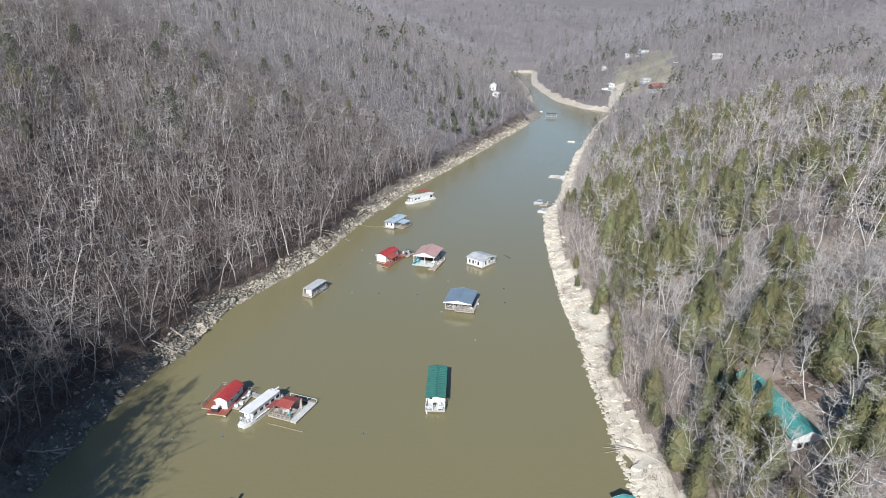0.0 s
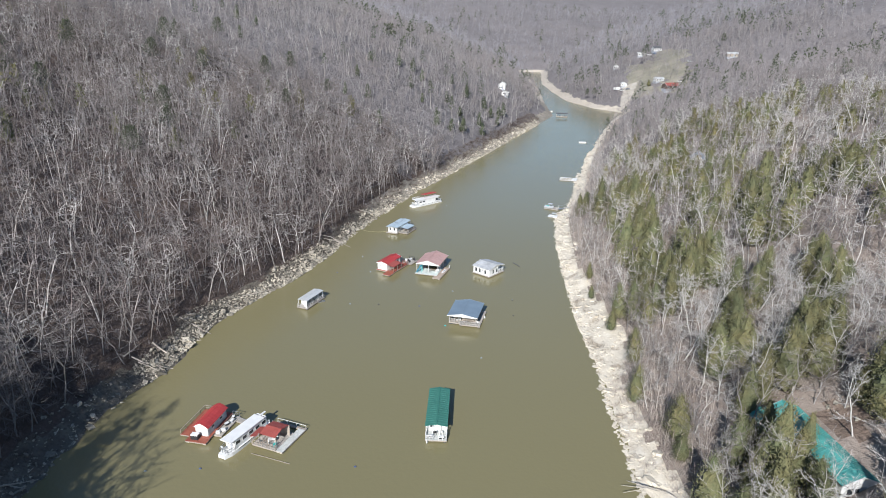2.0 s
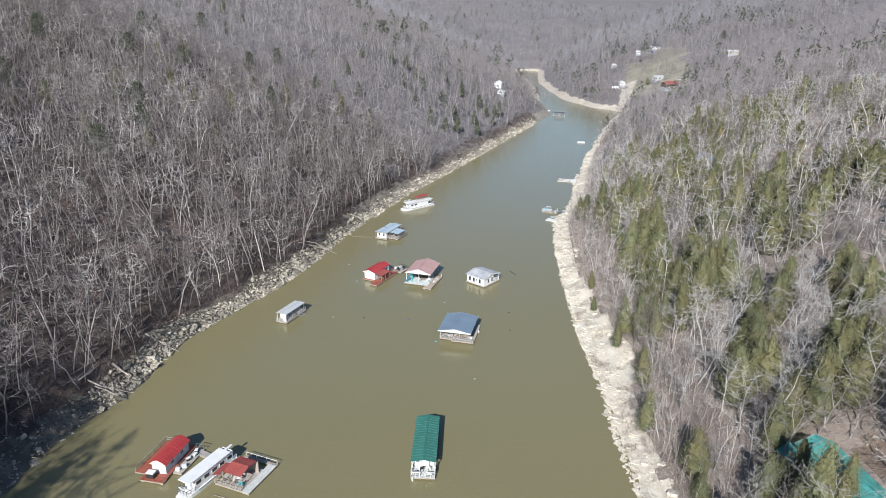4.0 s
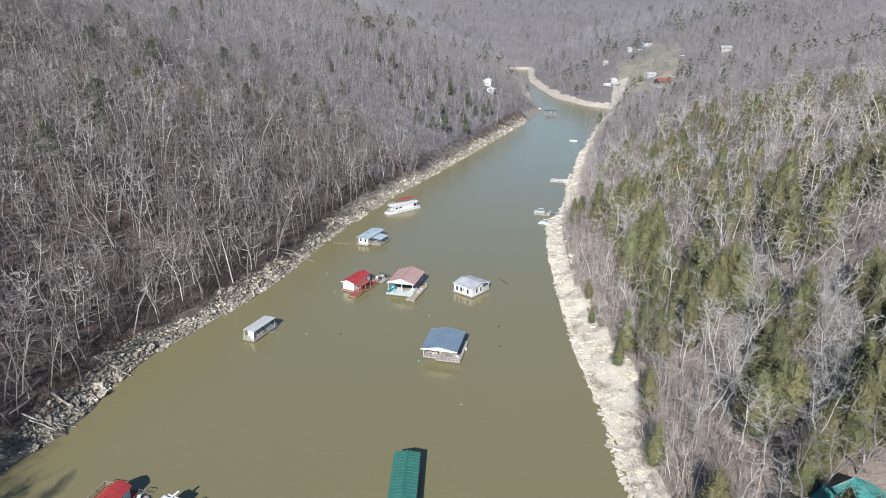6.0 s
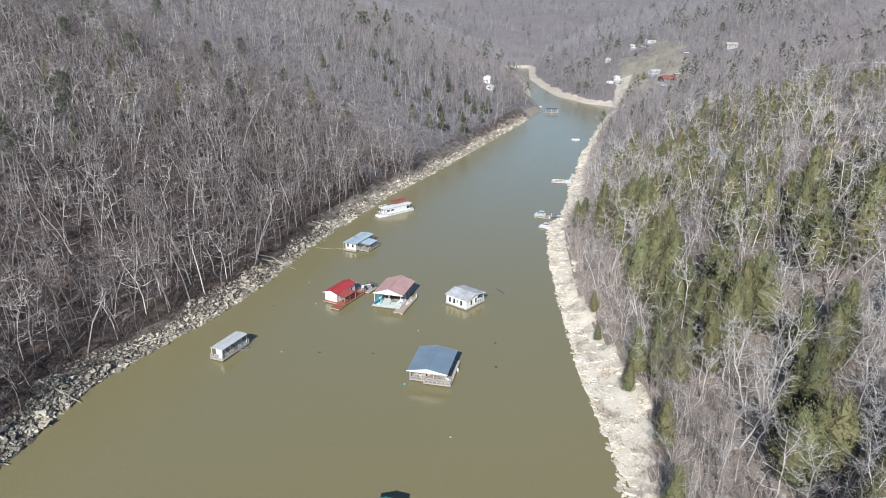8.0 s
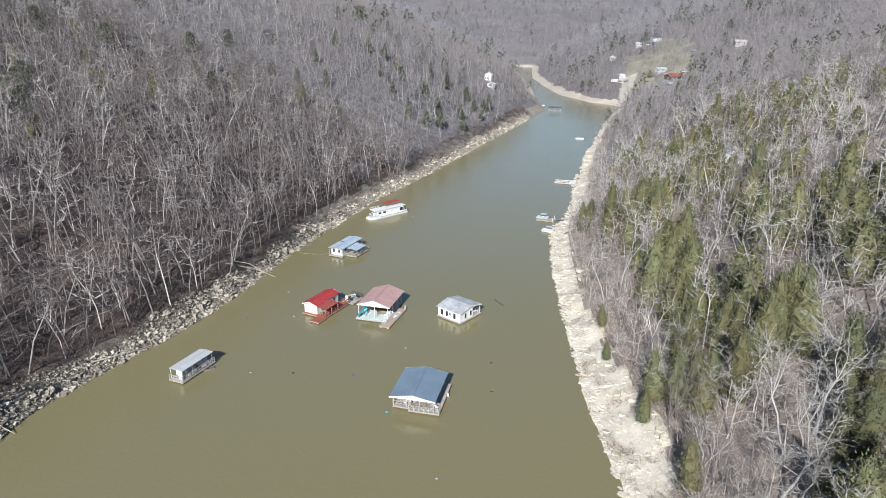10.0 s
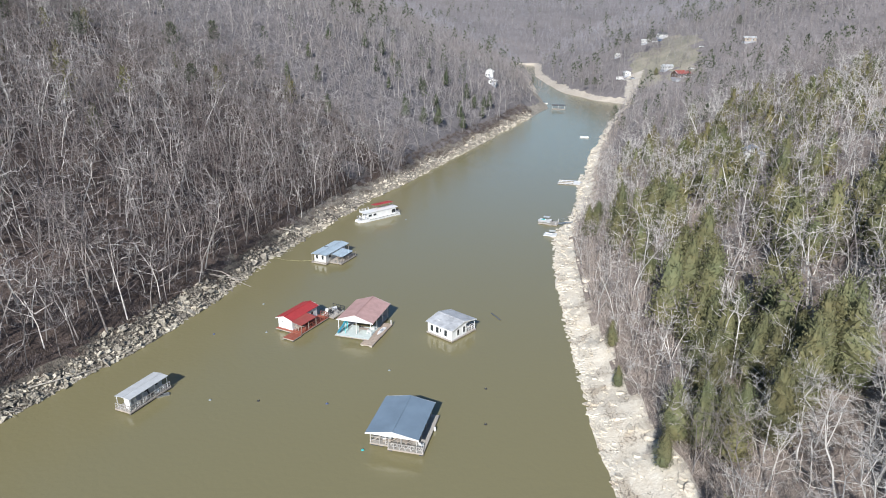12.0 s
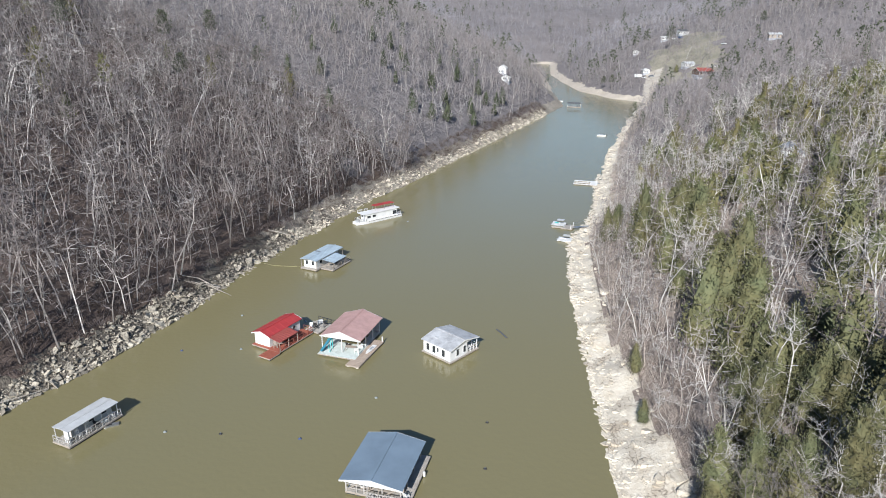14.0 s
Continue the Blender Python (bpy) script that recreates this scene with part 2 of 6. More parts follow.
def ground_z(x, y):
    """Height of the ground over the water."""
    left, right, far = shore(x, y)
    side = np.maximum(left, far)
    zl = np.interp(side, [-30, -6, 0, 6, 45, 120, 300, 900, 2500], [-6, -2.5, 0, 3.4, 26, 57, 112, 195, 300])
    zf = np.interp(far, [-30, -6, 0, 6, 45, 120, 300, 900, 2500], [-6, -2.5, 0, 3, 15, 32, 64, 150, 290])
    zl = np.where(far > left, zf, zl)
    up = np.interp(y, [420, 540, 640, 760], [0.95, 0.75, 1.15, 1.3])
    zr = np.interp(right, [-30, -6, 0, 7, 30, 50, 100, 500, 1500, 3000], [-6, -2.2, 0, 2.5, 12.0, 20, 36, 114, 210, 300])
    zr = np.where(right > 7, 2.5 + (zr - 2.5) * up, zr)
    zl = zl + 40 * np.exp(-((np.asarray(x) + 105) / 35) ** 2 - (np.maximum(np.asarray(y) - 2, 0) / 31) ** 2 - (np.minimum(np.asarray(y) - 2, 0) / 90) ** 2) * np.clip(side / 12, 0, 1)
    d = np.maximum(side, right)
    z = np.where(side > right, zl, zr)
    rough = np.clip((d - 4) / 60, 0, 1)
    z = z + rough * (5.0 * value_noise(x, y, 70, 7) + 2.2 * value_noise(x, y, 26, 8)) + np.clip((d - 200) / 400, 0, 1) * 26 * value_noise(x, y, 330, 9)
    return z + np.clip(d, 0, 1) * (0.35 * value_noise(x, y, 4.5, 10) + 0.22 * value_noise(x, y, 1.9, 11))


# ---- meshes from arrays ----
class Soup:
    """Triangles gathered piece by piece, with a material slot for each piece."""

    def __init__(self):
        self.v, self.f, self.m, self.n = [], [], [], 0

    def add(self, v, f, slot=0):
        v, f = np.asarray(v, float).reshape(-1, 3), np.asarray(f, np.int64).reshape(-1, 3)
        self.v.append(v)
        self.f.append(f + self.n)
        self.m.append(np.full(len(f), slot, np.int32))
        self.n += len(v)

    def arrays(self):
        return np.concatenate(self.v), np.concatenate(self.f), np.concatenate(self.m)

    def mesh(self, name, materials, smooth=False):
        return array_mesh(name, *self.arrays(), materials, smooth)


def array_mesh(name, v, f, slots, materials, smooth=False):
    me = bpy.data.meshes.new(name)
    me.vertices.add(len(v))
    me.vertices.foreach_set("co", np.ascontiguousarray(v, np.float32).ravel())
    k = f.shape[1]
    me.loops.add(f.size)
    me.loops.foreach_set("vertex_index", np.ascontiguousarray(f, np.int32).ravel())
    me.polygons.add(len(f))
    me.polygons.foreach_set("loop_start", np.arange(0, f.size, k, dtype=np.int32))
    me.polygons.foreach_set("material_index", np.ascontiguousarray(slots, np.int32))
    for mt in materials:
        me.materials.append(mt)
    me.update(calc_edges=True)
    me.polygons.foreach_set("use_smooth", np.full(len(f), smooth, dtype=bool))
    return me


# ---- ground: one sheet, finer along the river ----
def steps(knots):
    """Positions from (start, step) knots, the step growing from knot to knot."""
    out, (p, s) = [], knots[0]
    ends = [k[0] for k in knots]
    while p < ends[-1]:
        out.append(p)
        p += np.interp(p, ends, [k[1] for k in knots])
    return np.array(out + [ends[-1]])


GU = steps([(-4000, 400), (-900, 60), (-300, 12), (-110, 3), (-62, 1.4), (-26, 1.5), (-20, 6), (20, 6), (26, 1.5), (62, 1.4), (110, 3), (300, 12), (900, 60), (4000, 400)])
GY = steps([(-900, 150), (-60, 12), (30, 1.6), (60, 1.5), (230, 1.5), (420, 2.6), (530, 2.2), (610, 2.2), (660, 3.5), (1060, 6), (1500, 25), (4500, 300)])
yy, uu = np.meshgrid(GY, GU, indexing="ij")
middle = (bank_x(LEFT_BANK, GY) + bank_x(RIGHT_BANK, GY)) / 2
middle = np.where(GY > 900, 96, middle)
half = np.where(GY > 900, 40, (bank_x(RIGHT_BANK, GY) - bank_x(LEFT_BANK, GY)) / 2)
xx = middle[:, None] + uu * np.clip((half[:, None] + 14) / 62, 0.5, 1.0) ** (np.abs(uu) < 300)
zz = ground_z(xx, yy)
ny, nu = xx.shape
verts = np.stack([xx, yy, zz], -1).reshape(-1, 3)
ii = (np.arange(ny - 1)[:, None] * nu + np.arange(nu - 1)[None, :]).ravel()
quads = np.stack([ii, ii + 1, ii + nu + 1, ii + nu], -1)
centre = verts[quads].mean(1)


def lawn_mask(x, y):
    """Open grass round the houses on the far shore."""
    a = ((x - 181) / 26) ** 2 + ((y - 608) / 56) ** 2
    b = ((x - 158) / 14) ** 2 + ((y - 580) / 26) ** 2
    c = ((x - 205) / 16) ** 2 + ((y - 655) / 34) ** 2
    return np.minimum(np.minimum(a, b), c) + 0.45 * value_noise(x, y, 16, 21) + 0.3 * value_noise(x, y, 6, 25) < 0.9


def ramp_mask(x, y):
    """Gravel boat ramp."""
    mid = 138 + (y - 548) * 0.32
    ramp = (np.abs(x - mid) < 3.2 + (y - 545) * 0.06) & (y > 540) & (y < 600)
    return ramp


def yard_mask(x, y):
    """Bare clay yard behind the green-roofed house."""
    return ((x - 59.0) / 2.8) ** 2 + ((y - 71) / 4.5) ** 2 + 0.45 * value_noise(x, y, 4, 22) < 1


def stone_width(y):
    """Width of the bare stone on the right bank."""
    return np.interp(y, [60, 80, 86, 100, 107, 115, 125, 134, 148, 168, 182, 220], [6.0, 5.3, 4.3, 3.8, 6.0, 8.2, 7.3, 6.5, 5.8, 4.6, 5.4, 5.2])


def left_stone_width(y):
    """Width of the rubble at the foot of the left bank, wider in places."""
    return 4.4 + 1.5 * float(value_noise(0.0, y, 9, 41))


cl, cr, cf = shore(centre[:, 0], centre[:, 1])
edge = 0.8 * value_noise(centre[:, 0], centre[:, 1], 3.5, 23) + 0.5 * value_noise(centre[:, 0], centre[:, 1], 9, 24)
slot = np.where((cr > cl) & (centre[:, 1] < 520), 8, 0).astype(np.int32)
low = cf < 7
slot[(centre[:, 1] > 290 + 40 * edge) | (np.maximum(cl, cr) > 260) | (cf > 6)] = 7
slot[(cl < 5.2 + edge) & (cl > -40) & (cl > cr) & low] = 1
slot[(cr < stone_width(centre[:, 1]) + edge) & (cr > -40) & (cr > cl) & low] = 2
slot[(cl < 6.5 + edge) & (cl > -40) & (cl > cr) & low & (centre[:, 1] > 222 + 20 * edge)] = 9
slot[low & ((centre[:, 1] > 500) & (cr > cl) | (centre[:, 1] > 600)) & (np.maximum(cl, cr) < 8 + 2 * edge) & (np.maximum(cl, cr) > -40)] = 3
slot[(cf < 7) & (cf > -30) & (cl < 7) & (cr < 7)] = 3
slot[lawn_mask(centre[:, 0], centre[:, 1]) & (cr > 9)] = 4
slot[ramp_mask(centre[:, 0], centre[:, 1]) & (cr > -2)] = 5
slot[yard_mask(centre[:, 0], centre[:, 1]) & (cr > 9)] = 6
ground = tagged(new("ground", array_mesh("ground", verts, quads, slot, [M_LITTER, M_BANK_LEFT, M_BANK_RIGHT, M_BANK_FAR, M_LAWN, M_GRAVEL, M_YARD, M_HAZED_FLOOR, M_LITTER_PALE, M_BANK_MID], True)),
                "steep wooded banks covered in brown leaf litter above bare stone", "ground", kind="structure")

wy = np.concatenate([np.arange(-600, 1000, 20.0), [1000, 1080, 1200]])
wv = np.array([(x, y, 0.0) for y in wy for x in (-700.0, -300.0, 0.0, 80.0, 180.0)])
wi = (np.arange(len(wy) - 1)[:, None] * 5 + np.arange(4)[None, :]).ravel()
water = tagged(new("water", array_mesh("water", wv, np.stack([wi, wi + 1, wi + 6, wi + 5], -1), np.zeros(len(wi)), [M_WATER], True)),
               "calm olive-brown muddy river water reflecting the sky", "water", kind="structure")


# ---- trees ----
def tube(points, radii, sides):
    """A tapered tube of triangles along points; a last radius of zero closes it."""
    points = np.asarray(points, float)
    n = len(points)
    way = np.gradient(points, axis=0)
    way /= np.linalg.norm(way, axis=1)[:, None] + 1e-9
    ref = np.where(np.abs(way[:, 2:3]) > 0.9, np.array([[1.0, 0, 0]]), np.array([[0, 0, 1.0]]))
    a = np.cross(way, ref)
    a /= np.linalg.norm(a, axis=1)[:, None] + 1e-9
    b = np.cross(way, a)
    ang = np.arange(sides) * 2 * np.pi / sides
    ring = a[:, None, :] * np.cos(ang)[None, :, None] + b[:, None, :] * np.sin(ang)[None, :, None]
    v = points[:, None, :] + ring * np.asarray(radii, float)[:, None, None]
    i = (np.arange(n - 1)[:, None] * sides + np.arange(sides)[None, :]).ravel()
    j = (np.arange(n - 1)[:, None] * sides + (np.arange(sides)[None, :] + 1) % sides).ravel()
    f = np.concatenate([np.stack([i, j, j + sides], -1), np.stack([i, j + sides, i + sides], -1)])
    return v.reshape(-1, 3), f


def blades(starts, ends, width, rng, facing=None):
    """Thin tapered twigs or leaves, one triangle each, turned to the way they face."""
    starts, ends = np.asarray(starts), np.asarray(ends)
    way = ends - starts
    side = np.cross(way, rng.normal(size=way.shape) if facing is None else facing)
    side /= np.linalg.norm(side, axis=1)[:, None] + 1e-9
    v = np.stack([starts - side * width / 2, starts + side * width / 2, ends], 1).reshape(-1, 3)
    return v, np.arange(len(v)).reshape(-1, 3)


def bare_tree(seed, height, detail, spread=0.40, low=0.3):
    """Wood and twigs of a leafless tree as two soups of triangles: a trunk that forks, spreading limbs that sweep up, sprays of branches and twigs.
    detail: 2 near, 1 middle, 0 far."""
    rng = np.random.default_rng(seed)
    wood, twigs = Soup(), Soup()
    segs, sides = {2: (4, 5), 1: (2, 3), 0: (1, 3)}[detail]
    t = np.linspace(0, 1, segs + 1)
    fork = height * rng.uniform(0.42, 0.6)
    lean = rng.normal(size=2) * 0.09 * height
    wob = np.cumsum(rng.normal(size=(segs + 1, 2)) * 0.016 * height, axis=0)
    wob -= wob[0]
    trunk = np.column_stack([lean[0] * t ** 1.5 + wob[:, 0], lean[1] * t ** 1.5 + wob[:, 1], -0.5 + (fork + 0.5) * t])
    r0 = {2: 0.0064, 1: 0.0058, 0: 0.0058}[detail] * height * rng.uniform(0.75, 1.25) + {2: 0.02, 1: 0.02, 0: 0.05}[detail]
    wood.add(*tube(trunk, r0 * (1 - 0.45 * t) + 0.01, sides))
    # axes: the stem, the leaders above the fork and the limbs, as base, middle, tip, radius
    axes = []
    heading = math.atan2(lean[1], lean[0])
    leaders = []
    for k in range({2: 3, 1: 3, 0: 2}[detail]):
        heading += 2 * math.pi / 3 + rng.normal() * 0.5
        out = np.array([math.cos(heading), math.sin(heading), 0])
        up = height * rng.uniform(0.84, 1.03) - fork
        way = up * rng.uniform(0.18, 0.5)
        base = trunk[-1] - np.array([0, 0, rng.uniform(0, 0.12) * fork]) * (k > 0)
        mid = base + out * way * 0.65 + np.array([0, 0, up * 0.45]) + rng.normal(size=3) * 0.05 * up
        tip = base + out * way + np.array([0, 0, up]) + rng.normal(size=3) * 0.08 * up
        axes.append((base, mid, tip, r0 * 0.44, up * 0.62))
        leaders.append((base, mid, tip))
    limbs = {2: 12, 1: 8, 0: 6}[detail]
    turn = rng.uniform(0, 6.28)
    for k in range(limbs):
        g = (k + rng.uniform(0, 0.9)) / limbs
        if g < 0.42:
            h = low + (0.98 - low) * g / 0.42 * rng.uniform(0.7, 1.0)
            base = np.array([np.interp(h * fork, trunk[:, 2], trunk[:, i]) for i in range(3)])
        else:
            lb, lm, lt = leaders[int(rng.integers(len(leaders)))]
            s = rng.uniform(0.1, 0.85)
            base = lb + (lm - lb) * 2 * s if s < 0.5 else lm + (lt - lm) * (2 * s - 1)
        turn += 2.4 + rng.normal() * 0.5
        reach = spread * height * (1.0 - 0.62 * g) * rng.uniform(0.55, 1.15)
        rise = reach * rng.uniform(0.05, 0.75)
        out = np.array([math.cos(turn), math.sin(turn), 0])
        mid = base + out * reach * 0.52 + np.array([0, 0, rise * 0.3]) + rng.normal(size=3) * 0.07 * reach
        tip = base + out * reach + np.array([0, 0, rise]) + rng.normal(size=3) * 0.12 * reach
        axes.append((base, mid, tip, max(0.034, r0 * 0.36 * (1.15 - g)), reach))
    a1, b1, a2, b2, a3, b3 = [], [], [], [], [], []
    for base, mid, tip, rl, reach in axes:
        if detail == 2:
            bend = (mid + tip) / 2 + rng.normal(size=3) * 0.05 * reach
            wood.add(*tube([base, mid, bend, tip], [rl, rl * 0.66, rl * 0.42, 0.012], 3))
        else:
            a1 += [base, base + (mid - base) * 0.9]
            b1 += [mid + (mid - base) * 0.15, tip]
        hand = 1 if rng.uniform() < 0.5 else -1
        for q in range({2: 7, 1: 4, 0: 2}[detail]):
            s = 0.18 + 0.8 * (q + rng.uniform(0, 0.9)) / {2: 7, 1: 4, 0: 2}[detail]
            p = base + (mid - base) * 2 * s if s < 0.5 else mid + (tip - mid) * (2 * s - 1)
            way = mid - base if s < 0.5 else tip - mid
            way = way / (np.linalg.norm(way) + 1e-9)
            aside = np.cross(way, (0, 0, 1.0))
            aside /= np.linalg.norm(aside) + 1e-9
            hand = -hand
            d = way * rng.uniform(0.4, 0.9) + aside * hand * rng.uniform(0.35, 1.0) + np.array([0, 0, rng.uniform(-0.1, 0.45)]) + rng.normal(size=3) * 0.15
            d *= reach * rng.uniform(0.3, 0.58) * (1.2 - 0.6 * s) / np.linalg.norm(d)
            size = np.linalg.norm(d)
            a2.append(p), b2.append(p + d)
            for w in range({2: 7, 1: 3, 0: 1}[detail]):
                g = rng.uniform(0.15, 1.0)
                e = d / size + rng.normal(size=3) * 0.55 + np.array([0, 0, 0.12])
                a3.append(p + d * g)
                b3.append(p + d * g + e * size * rng.uniform(0.3, 0.65) * (1.15 - 0.5 * g) / np.linalg.norm(e))
    if detail < 2:
        twigs.add(*blades(a1, b1, 0.15 if detail == 1 else 0.26, rng))
    twigs.add(*blades(a2, b2, {2: 0.065, 1: 0.1, 0: 0.22}[detail], rng))
    twigs.add(*blades(a3, b3, {2: 0.034, 1: 0.062, 0: 0.16}[detail], rng))
    return wood, twigs


def crown_core(rng, height, width, lean, rings, sides):
    """The dense inner body of an evergreen's crown: a lumpy cone, closed at the top."""
    hs = np.linspace(0.07, 0.95, rings)
    v = []
    for h in hs:
        a = np.arange(sides) * 2 * np.pi / sides + rng.uniform(0, 1)
        r = 0.74 * width * min(1.0, 1.6 * (1 - h) ** 0.8) * min(1, 0.55 + 2.2 * h) * rng.uniform(0.72, 1.12, sides)
        v.append(np.column_stack([np.cos(a) * r + lean[0] * h, np.sin(a) * r + lean[1] * h, height * h + rng.normal(size=sides) * 0.02 * height]))
    v = np.concatenate(v + [np.array([[lean[0], lean[1], height * 0.98]])])
    i = (np.arange(rings - 1)[:, None] * sides + np.arange(sides)[None, :]).ravel()
    j = (np.arange(rings - 1)[:, None] * sides + (np.arange(sides)[None, :] + 1) % sides).ravel()
    k = (rings - 1) * sides + np.arange(sides)
    f = np.concatenate([np.stack([i, j, j + sides], -1), np.stack([i, j + sides, i + sides], -1),
                        np.stack([k, np.roll(k, -1), np.full(sides, len(v) - 1)], -1)])
    return v, f


def needle_tree(seed, height, width, leaves, pine=False):
    """Trunk and foliage of an evergreen: clumps of small leaves on limbs, with an uneven outline and gaps."""
    rng = np.random.default_rng(seed)
    wood, green = Soup(), Soup()
    lean = rng.normal(size=2) * 0.02 * height
    t = np.linspace(0, 1, 4)
    wood.add(*tube(np.column_stack([lean[0] * t, lean[1] * t, -0.5 + (height * 0.97 + 0.5) * t]), 0.016 * height * (1 - 0.9 * t) + 0.02, 5))
    near = leaves > 500
    clumps = 120 if near else 26
    if leaves < 120:
        clumps = 9
    per = max(3, leaves // clumps)
    turn = rng.uniform(0, 6.28)
    size = (0.17 if leaves > 2000 else 0.29) if near else (0.48 if leaves > 120 else 1.05)
    if not pine and leaves > 120:
        green.add(*crown_core(rng, height, width, lean, *((12, 12) if near else (5, 6))))
    for k in range(clumps):
        s = (k + rng.uniform(0, 1)) / clumps
        if pine:
            h = 0.55 + 0.45 * s
            r = width * (0.35 + 0.9 * math.sin(math.pi * min(1, 0.25 + s * 0.8))) * rng.uniform(0.3, 1.0)
        else:
            h = 0.05 + 0.93 * s ** 1.2
            r = width * min(1.0, 1.6 * (1 - h) ** 0.8) * min(1, 0.55 + 2.2 * h) * rng.uniform(0.92, 1.2)
        turn += 2.4 + rng.normal() * 0.3
        c = np.array([math.cos(turn) * r * 0.8 + lean[0] * h, math.sin(turn) * r * 0.8 + lean[1] * h, height * h])
        if near:
            wood.add(*tube([[lean[0] * h, lean[1] * h, height * h * 0.93], c], [0.05, 0.015], 3))
        spread = np.array([0.4, 0.4, 0.5]) * (0.4 * width + 0.14 * r) * rng.uniform(0.7, 1.2)
        if pine:
            spread[2] *= 0.45
        p = c + rng.normal(size=(per, 3)) * spread * 0.75
        out = p - np.array([lean[0] * h, lean[1] * h, height * (h - 0.12)])
        out /= np.linalg.norm(out, axis=1)[:, None] + 1e-9
        grow_way = out * 0.6 + rng.normal(size=(per, 3)) * 0.5 + np.array([0, 0, 0.4])
        tip = p + grow_way * size * rng.uniform(0.7, 1.5, (per, 1))
        green.add(*blades(p, tip, size * 0.85, rng, out + rng.normal(size=(per, 3)) * 0.45))
    return wood, green


def turned(v, x, y, z, angle, scale, tall=1.0):
    c, s = math.cos(angle) * scale, math.sin(angle) * scale
    return np.column_stack([v[:, 0] * c - v[:, 1] * s + x, v[:, 0] * s + v[:, 1] * c + y, v[:, 2] * scale * tall + z])


CLEAR = []          # (x, y, radius) of places kept free of trees


def free(x, y):
    return all((x - cx) ** 2 + (y - cy) ** 2 > r * r for cx, cy, r in CLEAR)


def seen(x, y, margin=10):
    if x < 0 and y < 110:
        margin += 50
    return abs(x - 6) < 0.74 * (y + 26) + margin


def scatter(rng, x0, x1, y0, y1, gap):
    """Jittered places on a grid, in an order of rows."""
    xs, ys = np.arange(x0, x1, gap), np.arange(y0, y1, gap)
    gx, gy = np.meshgrid(xs, ys)
    gx = gx + rng.uniform(-0.48, 0.48, gx.shape) * gap
    gy = gy + rng.uniform(-0.48, 0.48, gy.shape) * gap
    return np.column_stack([gx.ravel(), gy.ravel()])


# ---- the woods ----
CLEAR += [(54, 62, 5.5), (53, 67, 5.5), (53, 73, 5.5), (57, 71, 3.5), (50, 56, 4.5), (53, 55, 4), (55, 51, 4.5), (88, 225, 4.5), (178, 560, 10), (174, 546, 8), (170, 535, 7), (166, 524, 6.5), (161, 511, 6), (156, 498, 5), (152, 486, 4), (173, 578, 8), (146, 592, 6), (30, 498, 4.5),
          (191, 690, 18), (156, 672, 5), (60, 66, 4),
          (-106, 261, 7), (-97, 236, 5), (-132, 200, 5), (-72, 150, 4), (-62, 176, 4)]
TREE_LABELS = {"bare": "leafless grey-barked hardwood tree on the wooded bank", "pale": "leafless hardwood with pale whitish bark and fine twigs",
               "cedar": "olive-green bushy cedar with a pointed crown"}


def tree_thing(kind, soups, materials):
    """One tree of its own: an empty at its foot, trunk and crown."""
    top = new(kind, None)
    for name, soup, mt in zip(("trunk", "crown"), soups, materials):
        ob = new(name, soup.mesh(name, [mt]))
        ob.parent = top
    return top


rng = np.random.default_rng(5)
# cedar groves on the right bank: x, y, radius
GROVES = [(48, 137, 5), (54, 147, 4.5), (43.6, 120.6, 3), (47.2, 121.5, 3.5), (50.5, 131.5, 4), (52, 125, 3.5), (52.6, 159, 3.5), (56.4, 133, 4),
          (70.4, 160, 4.5), (74.7, 137, 5), (50, 92, 3.5), (53, 83, 3.5), (64, 90, 5), (74.6, 110, 5), (57, 127, 4), (52.6, 104, 3), (58, 85, 4),
          (65, 72, 4.5), (73, 103, 4), (48, 61, 3), (58.6, 52, 4), (53.6, 172.5, 4), (77, 153, 5), (62, 113, 3.5), (45, 130, 3)]
# and further up
GROVES += [(77, 216, 6), (77, 203, 5), (84, 198, 4), (81, 308, 8), (108, 277, 7), (97, 227, 5), (112, 246, 7), (56.5, 201.7, 4.5), (47, 188, 4), (54.5, 192, 3.5),
           (40.5, 212, 4), (86, 253, 6), (100, 155, 7), (76, 250, 5), (72.6, 209, 5), (150, 225, 8), (108, 171, 6)]
LONE_CEDARS = [(38.2, 124.3, 0.95), (35.2, 120.5, 0.6), (36.8, 105, 0.85), (33.9, 92.5, 0.75), (37.6, 79, 0.95), (36.5, 74, 0.7), (36.5, 61.5, 1.0), (38.4, 57, 0.9),
               (38.6, 127, 0.7), (40.4, 121.5, 0.9), (34.6, 141, 0.45), (36, 152, 0.5), (50.4, 65.4, 0.8)]
BARE_NEAR = [bare_tree(100 + k, h, 2, sp, lo) for k, (h, sp, lo) in enumerate(((16, 0.36, 0.34), (18, 0.32, 0.4), (14, 0.46, 0.26), (17, 0.42, 0.3), (12, 0.46, 0.22), (19, 0.30, 0.42)))]
BARE_MID = [bare_tree(200 + k, h, 1, sp, lo) for k, (h, sp, lo) in enumerate(((16, 0.38, 0.3), (18, 0.34, 0.36), (14, 0.46, 0.24), (17, 0.40, 0.3), (12, 0.46, 0.22), (19, 0.33, 0.38), (15, 0.42, 0.28)))]
BARE_FAR = [bare_tree(300 + k, h, 0, sp, lo) for k, (h, sp, lo) in enumerate(((16, 0.34, 0.28), (18, 0.28, 0.32), (14, 0.38, 0.24), (17, 0.32, 0.28)))]
CEDAR_NEAR = [needle_tree(400 + k, h, w, 2500) for k, (h, w) in enumerate(((9, 2.1), (10.5, 2.4), (7, 2.1), (9.5, 2.6), (11.5, 2.3)))]
